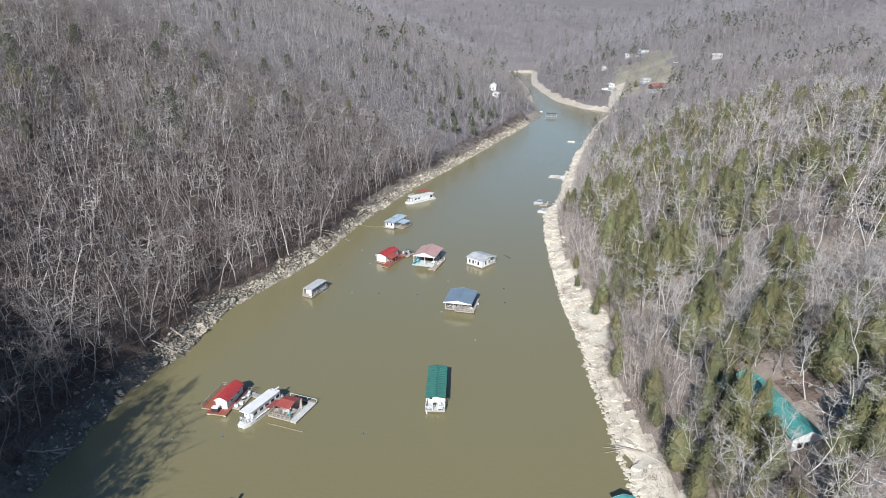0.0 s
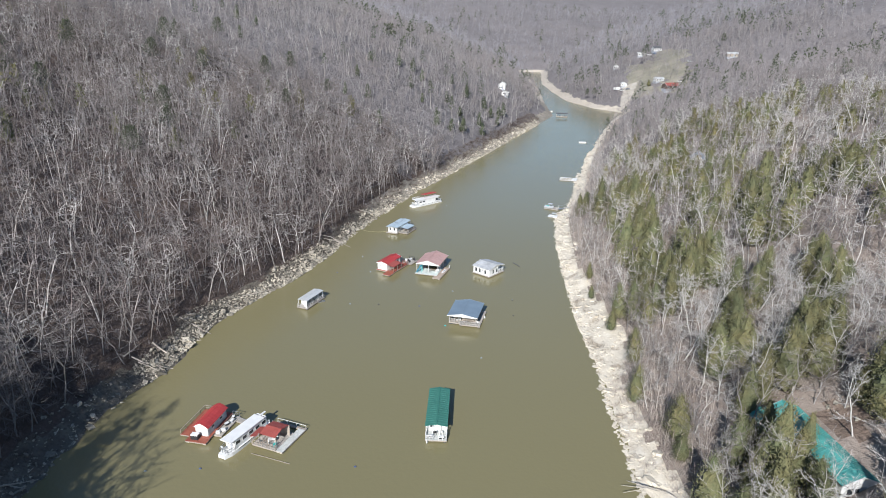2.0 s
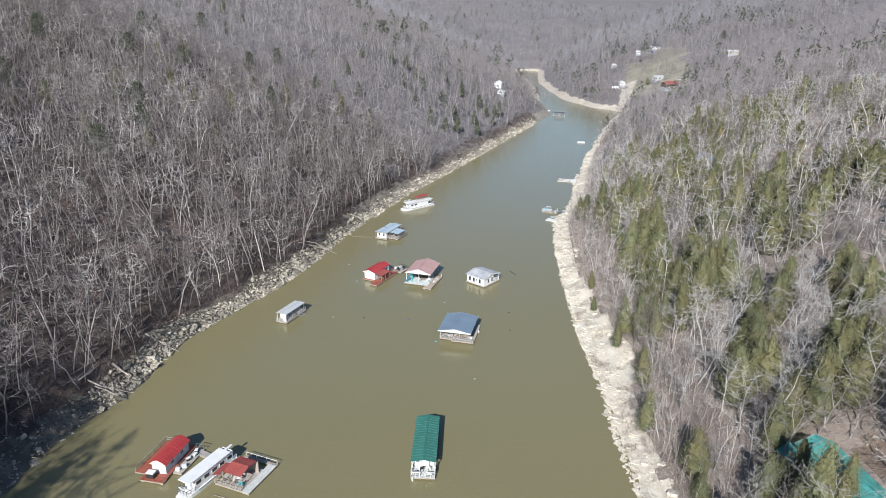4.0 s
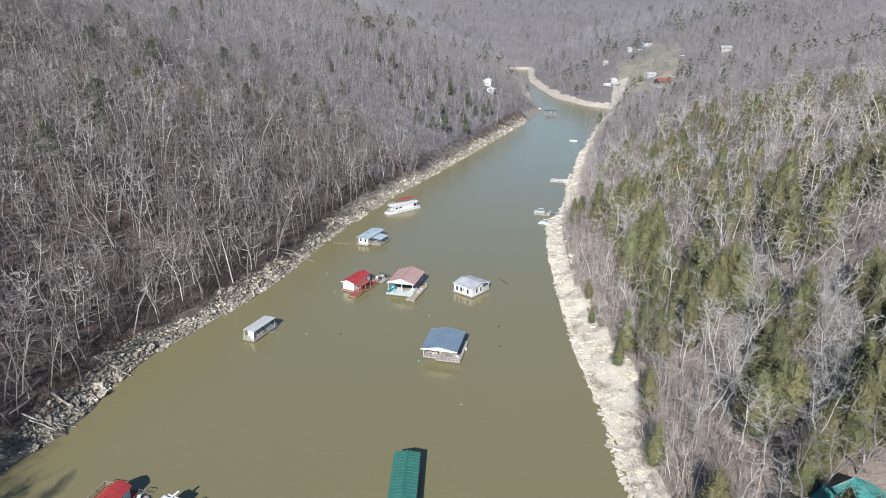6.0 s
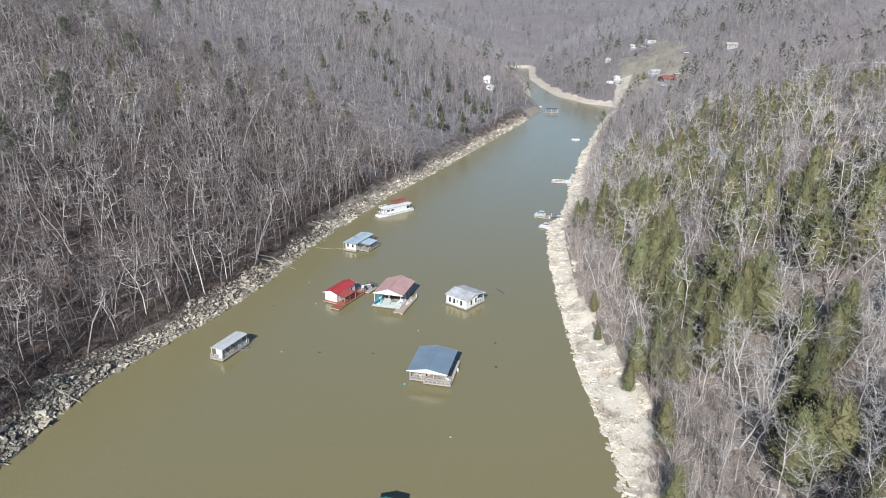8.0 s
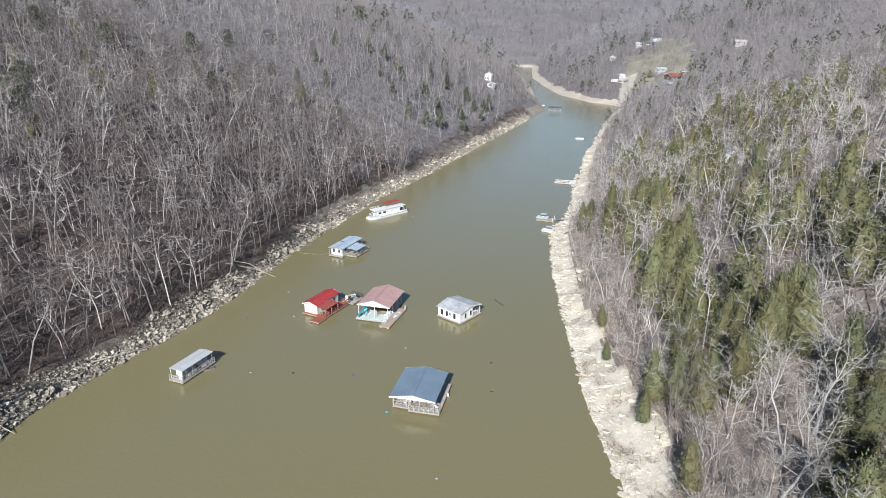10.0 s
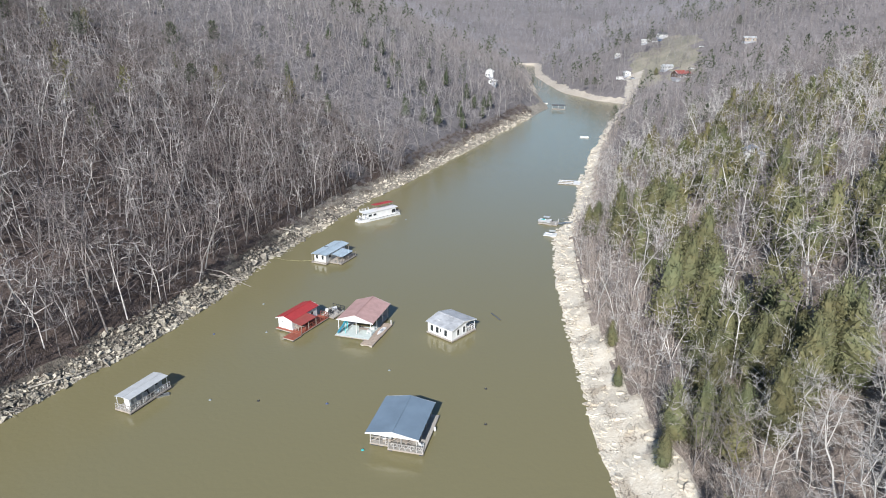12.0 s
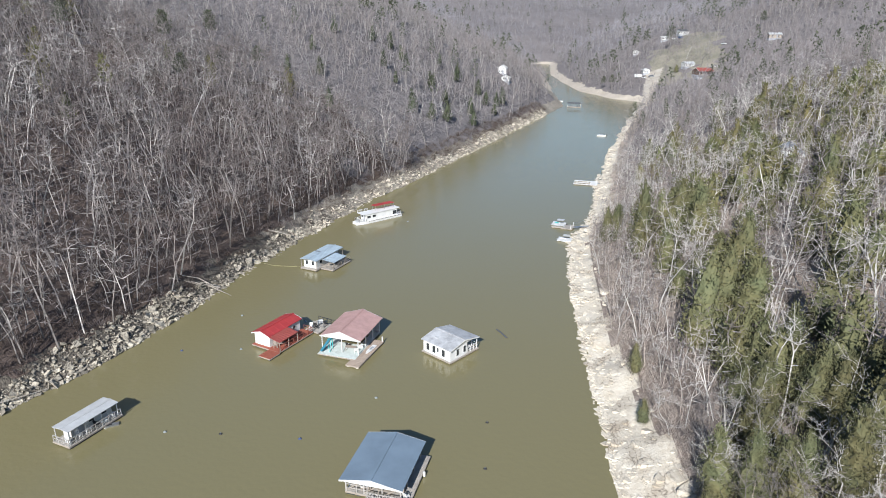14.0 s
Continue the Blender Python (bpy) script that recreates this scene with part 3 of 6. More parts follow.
CEDAR_FURTHER = [needle_tree(450 + k, h, w, 1050) for k, (h, w) in enumerate(((9, 2.1), (10.5, 2.4), (7, 2.1), (9.5, 2.6), (11.5, 2.3)))]
CEDAR_MID = [needle_tree(500 + k, h, w, 330) for k, (h, w) in enumerate(((8, 2.0), (9.5, 2.2), (6.5, 1.9), (9, 2.4)))]
PINE_MID = [needle_tree(600 + k, h, w, 200, True) for k, (h, w) in enumerate(((18, 2.6), (20, 2.8), (16, 2.3)))]
PINE_FAR = [needle_tree(700 + k, h, w, 56, k % 2 == 0) for k, (h, w) in enumerate(((18, 2.8), (13, 2.6), (20, 2.8)))]

bare_things = [tree_thing("hardwood_tree", s, (M_BARK, M_TWIG)) for s in BARE_NEAR]
pale_things = [tree_thing("pale_hardwood_tree", s, (M_BARK_PALE, M_TWIG_PALE)) for s in BARE_NEAR[2:5]]
cedar_things = [tree_thing("cedar_tree", s, (M_BARK, M_CEDAR)) for s in CEDAR_NEAR]
further_cedars = [tree_thing("cedar_tree", s, (M_BARK, M_CEDAR)) for s in CEDAR_FURTHER]
for ob in bare_things:
    tagged(ob, TREE_LABELS["bare"], "tree", "bare trees of the bank")
for ob in pale_things:
    tagged(ob, TREE_LABELS["pale"], "tree", "bare trees of the bank")
for ob in cedar_things + further_cedars:
    tagged(ob, TREE_LABELS["cedar"], "tree", "cedars of the bank")
used = {}


def stand(templates, k, x, y, z, s):
    """Put a tree thing there: the template itself first, copies later."""
    ob = templates[k]
    m = pose(x, y, z, rng.normal() * 2.5, rng.normal() * 2.5, rng.uniform(0, 360)) @ Matrix.Diagonal((s, s, s * rng.uniform(0.92, 1.1), 1))
    if ob.name not in used:
        used[ob.name] = True
        ob.matrix_world = m
        return ob
    made = copy_thing(ob, m @ Matrix.Diagonal([1 / v for v in ob.scale] + [1]))
    return made


near_woods, mid_woods, far_woods = Soup(), Soup(), Soup()
near_green, mid_green, far_green = Soup(), Soup(), Soup()
counts = {"bare": 0, "cedar": 0}


def grow(soup, template, x, y, z, s, wood_slot=0, leaf_slot=1):
    ang = rng.uniform(0, 6.28)
    for sp, sl in zip(template, (wood_slot, leaf_slot)):
        v, f, _ = sp.arrays()
        soup.add(turned(v, x, y, z, ang, s), f, sl)


# close banks: nearest trees are things of their own
places = scatter(rng, -190, 190, -20, 300, 3.05)
left, right, far = shore(places[:, 0], places[:, 1])
zs = ground_z(places[:, 0], places[:, 1])
order = np.argsort(np.hypot(places[:, 0] - 5, places[:, 1] - 60))
for i in order:
    x, y = places[i]
    if not seen(x, y) or not free(x, y):
        continue
    dl, dr = left[i], right[i]
    if y < (32 if dr > dl else -20):
        continue
    far_off = math.hypot(x - 8, y - 50)
    near = far_off < 92
    if dl > dr:
        if dl < 3.9 + rng.uniform(0, 2.4) or (y < 45 and dl > 75):
            continue
        green = (0.015 + (0.06 if value_noise(x, y, 35, 31) > 0.5 else 0) if dl > 45 else 0) + (0.3 if y < 45 else 0)
    else:
        if dr < stone_width(y) - 0.4 + (2.6 if y < 88 else 0) + rng.uniform(0, 1.2) or yard_mask(x, y):
            continue
        grove = any((x - gx) ** 2 + (y - gy) ** 2 < gr * gr for gx, gy, gr in GROVES)
        green = 0.78 if grove else (0.0 if dr < 13 else (0.05 if y < 170 else 0.1))
    s = rng.uniform(0.6, 0.95) if dr > dl else rng.uniform(0.68, 1.12)
    if dr > dl and dr < 13:
        s *= 0.75
    if y < 45 and dl > dr:
        s *= 1.15
    if rng.uniform() < green:
        if dl > dr and rng.uniform() < 0.45:
            grow(near_green, PINE_MID[rng.integers(3)], x, y, zs[i], s * 0.9)
        elif counts["cedar"] < 230 and far_off < 165 and dr > dl:
            counts["cedar"] += 1
            stand(cedar_things if far_off < 96 and y > 60 else further_cedars, rng.integers(5), x, y, zs[i], rng.uniform(0.75, 1.3))
        else:
            grow(near_green, CEDAR_MID[rng.integers(4)], x, y, zs[i], rng.uniform(0.7, 1.25))
    elif dl < dr and rng.uniform() < (0.05 if dr < 14 else 0.3):
        continue
    elif near and counts["bare"] < 290 and y > 60:
        counts["bare"] += 1
        pale = rng.uniform() < ((0.45 if dr < 14 else 0.72) if dr > dl else 0.07)
        kinds = pale_things if pale else bare_things
        stand(kinds, rng.integers(len(kinds)), x, y, zs[i], s)
    elif near and y > 40:
        pale = rng.uniform() < ((0.45 if dr < 14 else 0.72) if dr > dl else 0.08)
        grow(near_woods, BARE_NEAR[rng.integers(len(BARE_NEAR))], x, y, zs[i], s, 2 if pale else 0, 3 if pale else 1)
    else:
        # Extra pale trees on the left slope stand in for sunlit ones.
        pale = rng.uniform() < (0.52 if dr > dl else 0.13)
        grow(near_woods, BARE_MID[rng.integers(len(BARE_MID))], x, y, zs[i], s, 2 if pale else 0, 3 if pale else 1)

for x, y, s in LONE_CEDARS:
    stand(cedar_things, rng.integers(len(cedar_things)), x, y, float(ground_z(x, y)), s)

# single pines that stand out on the left slope
pine_things = [tree_thing("pine_tree", needle_tree(800 + k, h, w, 1100, True), (M_BARK, M_PINE)) for k, (h, w) in enumerate(((15, 3.0), (16, 3.4), (14, 2.7)))]
for ob in pine_things:
    tagged(ob, "tall pine with a dark green tufted crown", "tree", "pines of the slope")
for k, (x, y, s) in enumerate(((-132, 186, 1.0), (-95, 163, 1.0), (-126, 249, 1.1), (-149, 230, 1.0), (-140, 180, 1.0), (-86, 310, 1.05), (-125, 320, 1.1), (-152, 197, 1.0),
                               (-75, 257, 0.9), (-95, 189, 0.95), (-131, 276, 1.1), (-91, 283, 1.1), (-101, 200, 1.05), (-121, 147, 0.8), (-66, 300, 0.9), (-112, 262, 0.9))):
    stand(pine_things, k % 3, x, y, float(ground_z(x, y)), s)

# a round cedar and pines about the houses on the far lawn
for kinds, k, x, y, s in ((further_cedars, 2, 164.7, 575.0, 0.85), (pine_things, 0, 178.0, 650.0, 0.95), (pine_things, 1, 181.0, 657.0, 1.05), (pine_things, 2, 241.0, 618.0, 1.1),
                          (pine_things, 0, 120.0, 590.0, 0.8), (pine_things, 2, 115.0, 598.0, 0.85)):
    stand(kinds, k, x, y, float(ground_z(x, y)), s)

# trees close round the teal-roofed house
for kinds, k, x, y, s in ((cedar_things, 0, 48.4, 63.0, 0.95), (cedar_things, 2, 48.8, 58.0, 1.0), (cedar_things, 4, 47.0, 69.0, 0.9),
                          (pale_things, 0, 46.8, 66.0, 0.85), (pale_things, 1, 50.0, 54.0, 0.75), (pale_things, 2, 59.5, 59.5, 0.9),
                          (cedar_things, 0, 42.8, 69.6, 0.95), (cedar_things, 1, 44.0, 64.0, 0.85), (cedar_things, 4, 44.6, 59.0, 0.85), (cedar_things, 2, 41.0, 57.5, 1.0),
                          (cedar_things, 3, 46.5, 53.5, 0.9), (cedar_things, 1, 62.0, 57.5, 0.8),
                          (pale_things, 1, 46.4, 60.5, 0.7), (pale_things, 2, 42.5, 53.0, 0.8),
                          (cedar_things, 0, 36.5, 53.7, 0.80), (cedar_things, 1, 41.0, 55.1, 0.85), (cedar_things, 2, 43.1, 50.6, 0.90), (cedar_things, 3, 46.3, 46.3, 0.80),
                          (cedar_things, 4, 53.7, 51.3, 0.80), (cedar_things, 0, 59.0, 51.7, 0.95), (cedar_things, 1, 51.6, 44.6, 0.85), (cedar_things, 2, 42.2, 62.7, 0.80),
                          (pale_things, 1, 58.4, 67.6, 0.7), (pale_things, 2, 60.5, 74.0, 0.75), (bare_things, 2, 57.6, 77.0, 0.7)):
    stand(kinds, k, x, y, float(ground_z(x, y)), s)

# brush and saplings under the trees
brush = Soup()
places = scatter(rng, -130, 130, 55, 290, 2.7)
left, right, far = shore(places[:, 0], places[:, 1])
zs = ground_z(places[:, 0], places[:, 1])
for (x, y), dl, dr, z in zip(places, left, right, zs):
    d = max(dl, dr)
    if d < (left_stone_width(y) if dl > dr else stone_width(y)) or d > 60 or not seen(x, y) or not free(x, y) or (d > 12 and rng.uniform() < (0.5 if dl > dr else 0.35)) or (dr > dl and yard_mask(x, y)):
        continue
    n = 22
    h = rng.uniform(1.0, 3.8)
    ang = rng.uniform(0, 6.28, n)
    base = np.array([x, y, z]) + np.column_stack([rng.normal(size=(n, 2)) * 0.5, np.zeros(n)])
    top = base + np.column_stack([np.cos(ang) * h * 0.45, np.sin(ang) * h * 0.45, h * rng.uniform(0.4, 1.0, n)])
    brush.add(*blades(base, top, 0.05, rng), 2 if dr > dl else 0)
for y in np.arange(56, 480, 0.62):
    for table, sgn, lo, hi, share in ((LEFT_BANK, -1, left_stone_width(y) - 1.2, 9.5, 2 if y < 230 else 3), (RIGHT_BANK, 1, float(stone_width(y)) - 0.7, float(stone_width(y)) + 3.0, 2)):
        for _ in range(share):
            x = float(bank_x(table, y)) + sgn * rng.uniform(lo, hi) * 1.08
            z, n, h = float(ground_z(x, y)), 20, rng.uniform(0.7, 2.3)
            ang = rng.uniform(0, 6.28, n)
            base = np.array([x, y, z]) + np.column_stack([rng.normal(size=(n, 2)) * 0.45, np.zeros(n)])
            top = base + np.column_stack([np.cos(ang) * h * 0.6, np.sin(ang) * h * 0.6, h * rng.uniform(0.25, 1.0, n)])
            brush.add(*blades(base, top, 0.055, rng), 1 if sgn < 0 else 2)
for y in np.arange(50, 235, 0.55):
    for _ in range(1):
        x = float(bank_x(RIGHT_BANK, y)) + float(stone_width(y)) + rng.uniform(0.3, 11)
        if yard_mask(x, y) or not free(x, y):
            continue
        z, n, h = float(ground_z(x, y)), 7, rng.uniform(3.0, 7.0)
        stem = np.array([[x, y, z - 0.2]])
        head = stem + np.array([[rng.normal() * 0.5, rng.normal() * 0.5, h]])
        brush.add(*tube([stem[0], (stem[0] + head[0]) / 2 + rng.normal(size=3) * 0.12, head[0]], [0.055, 0.04, 0.012], 3), 2)
        g, ang = rng.uniform(0.35, 0.95, n), rng.uniform(0, 6.28, n)
        root = stem + (head - stem) * g[:, None]
        reach = h * 0.45 * (1.15 - g)
        brush.add(*blades(root, root + np.column_stack([np.cos(ang) * reach, np.sin(ang) * reach, reach * rng.uniform(0.3, 1.0, n)]), 0.05, rng), 2)
for _ in range(420):
    y = rng.uniform(52, 125)
    d = float(stone_width(y)) * (1 - rng.uniform() ** 1.6 * 0.75)
    x = float(bank_x(RIGHT_BANK, y)) + d
    if value_noise(x, y, 5, 61) < 0.05:
        continue
    z, n, h = float(ground_z(x, y)), 12, rng.uniform(0.25, 0.8)
    ang = rng.uniform(0, 6.28, n)
    base = np.array([x, y, z]) + np.column_stack([rng.normal(size=(n, 2)) * 0.3, np.zeros(n)])
    top = base + np.column_stack([np.cos(ang) * h * 0.7, np.sin(ang) * h * 0.7, h * rng.uniform(0.3, 1.0, n)])
    brush.add(*blades(base, top, 0.06, rng), 2)
tagged(new("undergrowth", brush.mesh("undergrowth", [M_WOODS_TWIG, M_BRUSH, M_STEMS])), "leafless twiggy brush under the trees", "brush", kind="stuff")

# slopes further up the river
places = scatter(rng, -330, 420, 300, 700, 5.3)
left, right, far = shore(places[:, 0], places[:, 1])
zs = ground_z(places[:, 0], places[:, 1])
for (x, y), dl, dr, z in zip(places, left, right, zs):
    d = max(dl, dr)
    if d < 6.5 + rng.uniform(0, 3) or not seen(x, y) or not free(x, y) or d > 260:
        continue
    if dr > dl and (ramp_mask(x, y) or (lawn_mask(x, y) and rng.uniform() < (0.5 if y < 605 else 0.25))):
        continue
    if dr > dl and y > 545 and abs(x - 165) < 45 and rng.uniform() < 0.12:
        continue
    s = rng.uniform(0.65, 1.05)
    v = value_noise(x, y, 60, 35)
    if rng.uniform() < (0.03 + (0.09 if v > 0.3 else 0)) and not (dr > dl and lawn_mask(x, y)):
        grow(mid_green, (PINE_MID + CEDAR_MID)[rng.integers(7)] if y < 450 else PINE_FAR[rng.integers(3)], x, y, z, s)
    elif y < 335 or (dr > dl and 90 < x < 235 and y > 540 and dr < 110):
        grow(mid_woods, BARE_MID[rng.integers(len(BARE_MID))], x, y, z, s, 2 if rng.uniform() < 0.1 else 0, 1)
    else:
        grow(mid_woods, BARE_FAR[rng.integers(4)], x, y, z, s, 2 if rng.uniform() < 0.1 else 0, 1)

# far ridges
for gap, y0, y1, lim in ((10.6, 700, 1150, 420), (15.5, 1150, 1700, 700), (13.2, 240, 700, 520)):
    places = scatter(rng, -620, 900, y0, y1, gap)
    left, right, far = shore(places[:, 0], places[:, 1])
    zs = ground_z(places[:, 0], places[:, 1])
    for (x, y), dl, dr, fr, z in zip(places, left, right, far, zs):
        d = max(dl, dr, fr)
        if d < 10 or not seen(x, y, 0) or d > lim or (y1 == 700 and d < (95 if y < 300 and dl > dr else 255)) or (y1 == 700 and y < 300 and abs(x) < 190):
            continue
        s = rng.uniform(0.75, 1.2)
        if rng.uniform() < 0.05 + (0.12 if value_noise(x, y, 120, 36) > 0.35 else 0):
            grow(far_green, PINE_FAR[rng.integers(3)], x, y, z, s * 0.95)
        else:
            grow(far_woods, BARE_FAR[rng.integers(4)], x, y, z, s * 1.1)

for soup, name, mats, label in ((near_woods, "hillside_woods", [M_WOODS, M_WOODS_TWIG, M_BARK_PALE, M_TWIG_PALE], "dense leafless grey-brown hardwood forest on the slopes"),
                                (mid_woods, "valley_woods", [M_WOODS, M_HAZED_VALLEY_TWIG, M_BARK_PALE], "leafless hardwood forest further up the valley"),
                                (far_woods, "far_woods", [M_WOODS, M_HAZED_FAR_TWIG], "distant bare hardwood forest on the ridges"),
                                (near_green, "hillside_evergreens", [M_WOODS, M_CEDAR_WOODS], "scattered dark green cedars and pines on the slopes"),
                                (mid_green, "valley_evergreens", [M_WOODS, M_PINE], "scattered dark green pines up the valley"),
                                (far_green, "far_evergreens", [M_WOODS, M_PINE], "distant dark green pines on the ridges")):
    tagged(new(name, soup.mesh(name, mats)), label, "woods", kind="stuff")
    print(name, sum(len(f) for f in soup.f))


# ---- kit for built things ----
def paint(name, col, rough=0.6, metal=0.0, wear=0.82, vary=0.0, spec=0.4, big=1.2):
    return surface(name, col, tuple(v * wear for v in col), tuple(min(1, v * 0.9 + 0.03) for v in col), big, 0.12, rough, 0.12, metal, vary, spec)


M_RED_ROOF = paint("red_metal_roof", (0.40, 0.045, 0.045), 0.5)
M_RED_ROOF_B = paint("brick_red_roof", (0.32, 0.075, 0.06), 0.55)
M_BROWN_ROOF = paint("rusty_red_roof", (0.31, 0.075, 0.06), 0.7)
M_PINK_ROOF = paint("faded_red_roof", (0.50, 0.315, 0.285), 0.6)
M_AQUADECK = paint("pale_aqua_deck", (0.55, 0.61, 0.58), 0.8)
M_BROWNDECK = paint("brown_deck_boards", (0.40, 0.32, 0.255), 0.85, wear=0.75)
M_SLIDE = paint("blue_green_plastic", (0.04, 0.2, 0.27), 0.4)
M_BLUE_ROOF = paint("slate_blue_roof", (0.185, 0.247, 0.308), 0.42, big=3)
M_SKY_ROOF = paint("pale_blue_metal_roof", (0.36, 0.44, 0.50), 0.45)
M_GREY_ROOF = paint("weathered_grey_roof", (0.50, 0.51, 0.52), 0.55, wear=0.6)
M_SILVER_ROOF = paint("galvanised_roof", (0.52, 0.53, 0.53), 0.45)
M_GREEN_ROOF = paint("dark_green_roof", (0.045, 0.175, 0.135), 0.5)
M_TEAL_ROOF = paint("teal_metal_roof", (0.085, 0.34, 0.31), 0.6, wear=0.7, big=2.5)
M_SLATE_ROOF = paint("blue_grey_shingles", (0.24, 0.27, 0.31), 0.8)
M_DARK_ROOF = paint("dark_shingle_roof", (0.09, 0.095, 0.105), 0.8)
M_WHITE = paint("white_paint", (0.74, 0.74, 0.72), 0.5, wear=0.9)
M_OFFWHITE = paint("weathered_white_siding", (0.66, 0.66, 0.63), 0.7)
M_GREYWALL = paint("grey_siding", (0.38, 0.40, 0.43), 0.7)
M_REDDECK = paint("red_stained_deck", (0.32, 0.095, 0.06), 0.8)
M_DECK = paint("weathered_deck_boards", (0.40, 0.37, 0.33), 0.85, wear=0.75)
M_GREYDECK = paint("pale_grey_deck", (0.52, 0.53, 0.50), 0.8)
M_TIMBER = paint("weathered_timber", (0.36, 0.31, 0.26), 0.85)
M_GREYTIMBER = paint("silvered_timber", (0.44, 0.42, 0.39), 0.85)
M_BUOY = paint("grey_foam_float", (0.24, 0.27, 0.265), 0.7)
M_NAVY = paint("navy_plastic", (0.05, 0.08, 0.18), 0.5)
M_FLOAT = paint("dark_float_drum", (0.05, 0.055, 0.06), 0.5)
M_FOAM = paint("foam_float", (0.60, 0.58, 0.50), 0.85)
M_BLUEPL = paint("blue_plastic", (0.03, 0.16, 0.42), 0.4)
M_TEALPL = paint("turquoise_plastic", (0.04, 0.42, 0.42), 0.35)
M_YELLOW = paint("yellow_rope", (0.48, 0.43, 0.2), 0.8)
M_BLACK = paint("black_rubber", (0.03, 0.03, 0.032), 0.6)
M_METAL = paint("galvanised_steel", (0.45, 0.46, 0.47), 0.35, 0.8)
M_GLASS = surface("dark_window_glass", (0.03, 0.035, 0.04), (0.045, 0.05, 0.055), None, 2, 0.3, 0.08, 0, spec=0.6)
M_DARKWALL = paint("dark_brown_siding", (0.13, 0.085, 0.065), 0.8)
M_CLAYBRICK = paint("tan_wall", (0.45, 0.38, 0.30), 0.8)


def thing(name, label, category, x, y, heading=0.0, z=0.0, group=""):
    """A thing: an empty at its base. heading: degrees clockwise from +y."""
    ob = new(name, None)
    ob.matrix_world = pose(x, y, z, 0, 0, -heading)
    return tagged(ob, label, category, group)


def part(name, bm, material, parent, label=""):
    me = bpy.data.meshes.new(name)
    bm.normal_update()
    bm.to_mesh(me)
    bm.free()
    me.materials.append(material)
    ob = new(name, me)
    ob.parent = parent
    return tagged(ob, label)


def box(bm, x0, x1, y0, y1, z0, z1, bevel=0.0):
    c = [bm.verts.new(p) for p in ((x0, y0, z0), (x1, y0, z0), (x1, y1, z0), (x0, y1, z0), (x0, y0, z1), (x1, y0, z1), (x1, y1, z1), (x0, y1, z1))]
    fs = [bm.faces.new([c[i] for i in q]) for q in ((3, 2, 1, 0), (4, 5, 6, 7), (0, 1, 5, 4), (1, 2, 6, 5), (2, 3, 7, 6), (3, 0, 4, 7))]
    if bevel:
        es = {e for f in fs for e in f.edges}
        bmesh.ops.bevel(bm, geom=list(es), offset=bevel, segments=1, affect="EDGES")
    return bm


def box_part(name, parent, material, x0, x1, y0, y1, z0, z1, bevel=0.02, label=""):
    return part(name, box(bmesh.new(), x0, x1, y0, y1, z0, z1, bevel), material, parent, label)


def beam(bm, p, q, w, h=None):
    """A square bar from p to q."""
    p, q, h = Vector(p), Vector(q), h or w
    d = (q - p).normalized()
    s = d.cross(Vector((0, 0, 1)) if abs(d.z) < 0.95 else Vector((0, 1, 0))).normalized() * w / 2
    u = s.cross(d).normalized() * h / 2
    a = [bm.verts.new(e + i * s + j * u) for e in (p, q) for i, j in ((-1, -1), (1, -1), (1, 1), (-1, 1))]
    for f in ((3, 2, 1, 0), (4, 5, 6, 7), (0, 1, 5, 4), (1, 2, 6, 5), (2, 3, 7, 6), (3, 0, 4, 7)):
        bm.faces.new([a[i] for i in f])
    return bm


def beam_part(name, parent, material, p, q, w, h=None, label=""):
    return part(name, beam(bmesh.new(), p, q, w, h), material, parent, label)


def rod(bm, p, q, r, sides=8, r2=None):
    v, f = tube([p, q], [r, r if r2 is None else r2], sides)
    vs = [bm.verts.new(c) for c in v]
    for t in f:
        bm.faces.new([vs[i] for i in t])
    bm.faces.new(vs[:sides])
    bm.faces.new(vs[sides:][::-1])
    return bm


def rod_part(name, parent, material, p, q, r, sides=8, r2=None, label=""):
    return part(name, rod(bmesh.new(), p, q, r, sides, r2), material, parent, label)


def slab_between(bm, a, b, c, d, thick):
    """A board with corners a b c d on top."""
    top = [Vector(p) for p in (a, b, c, d)]
    n = (top[1] - top[0]).cross(top[3] - top[0]).normalized() * thick
    vt, vb = [bm.verts.new(p) for p in top], [bm.verts.new(p - n) for p in top]
    bm.faces.new(vt)
    bm.faces.new(vb[::-1])
    for i in range(4):
        j = (i + 1) % 4
        bm.faces.new((vt[i], vb[i], vb[j], vt[j]))


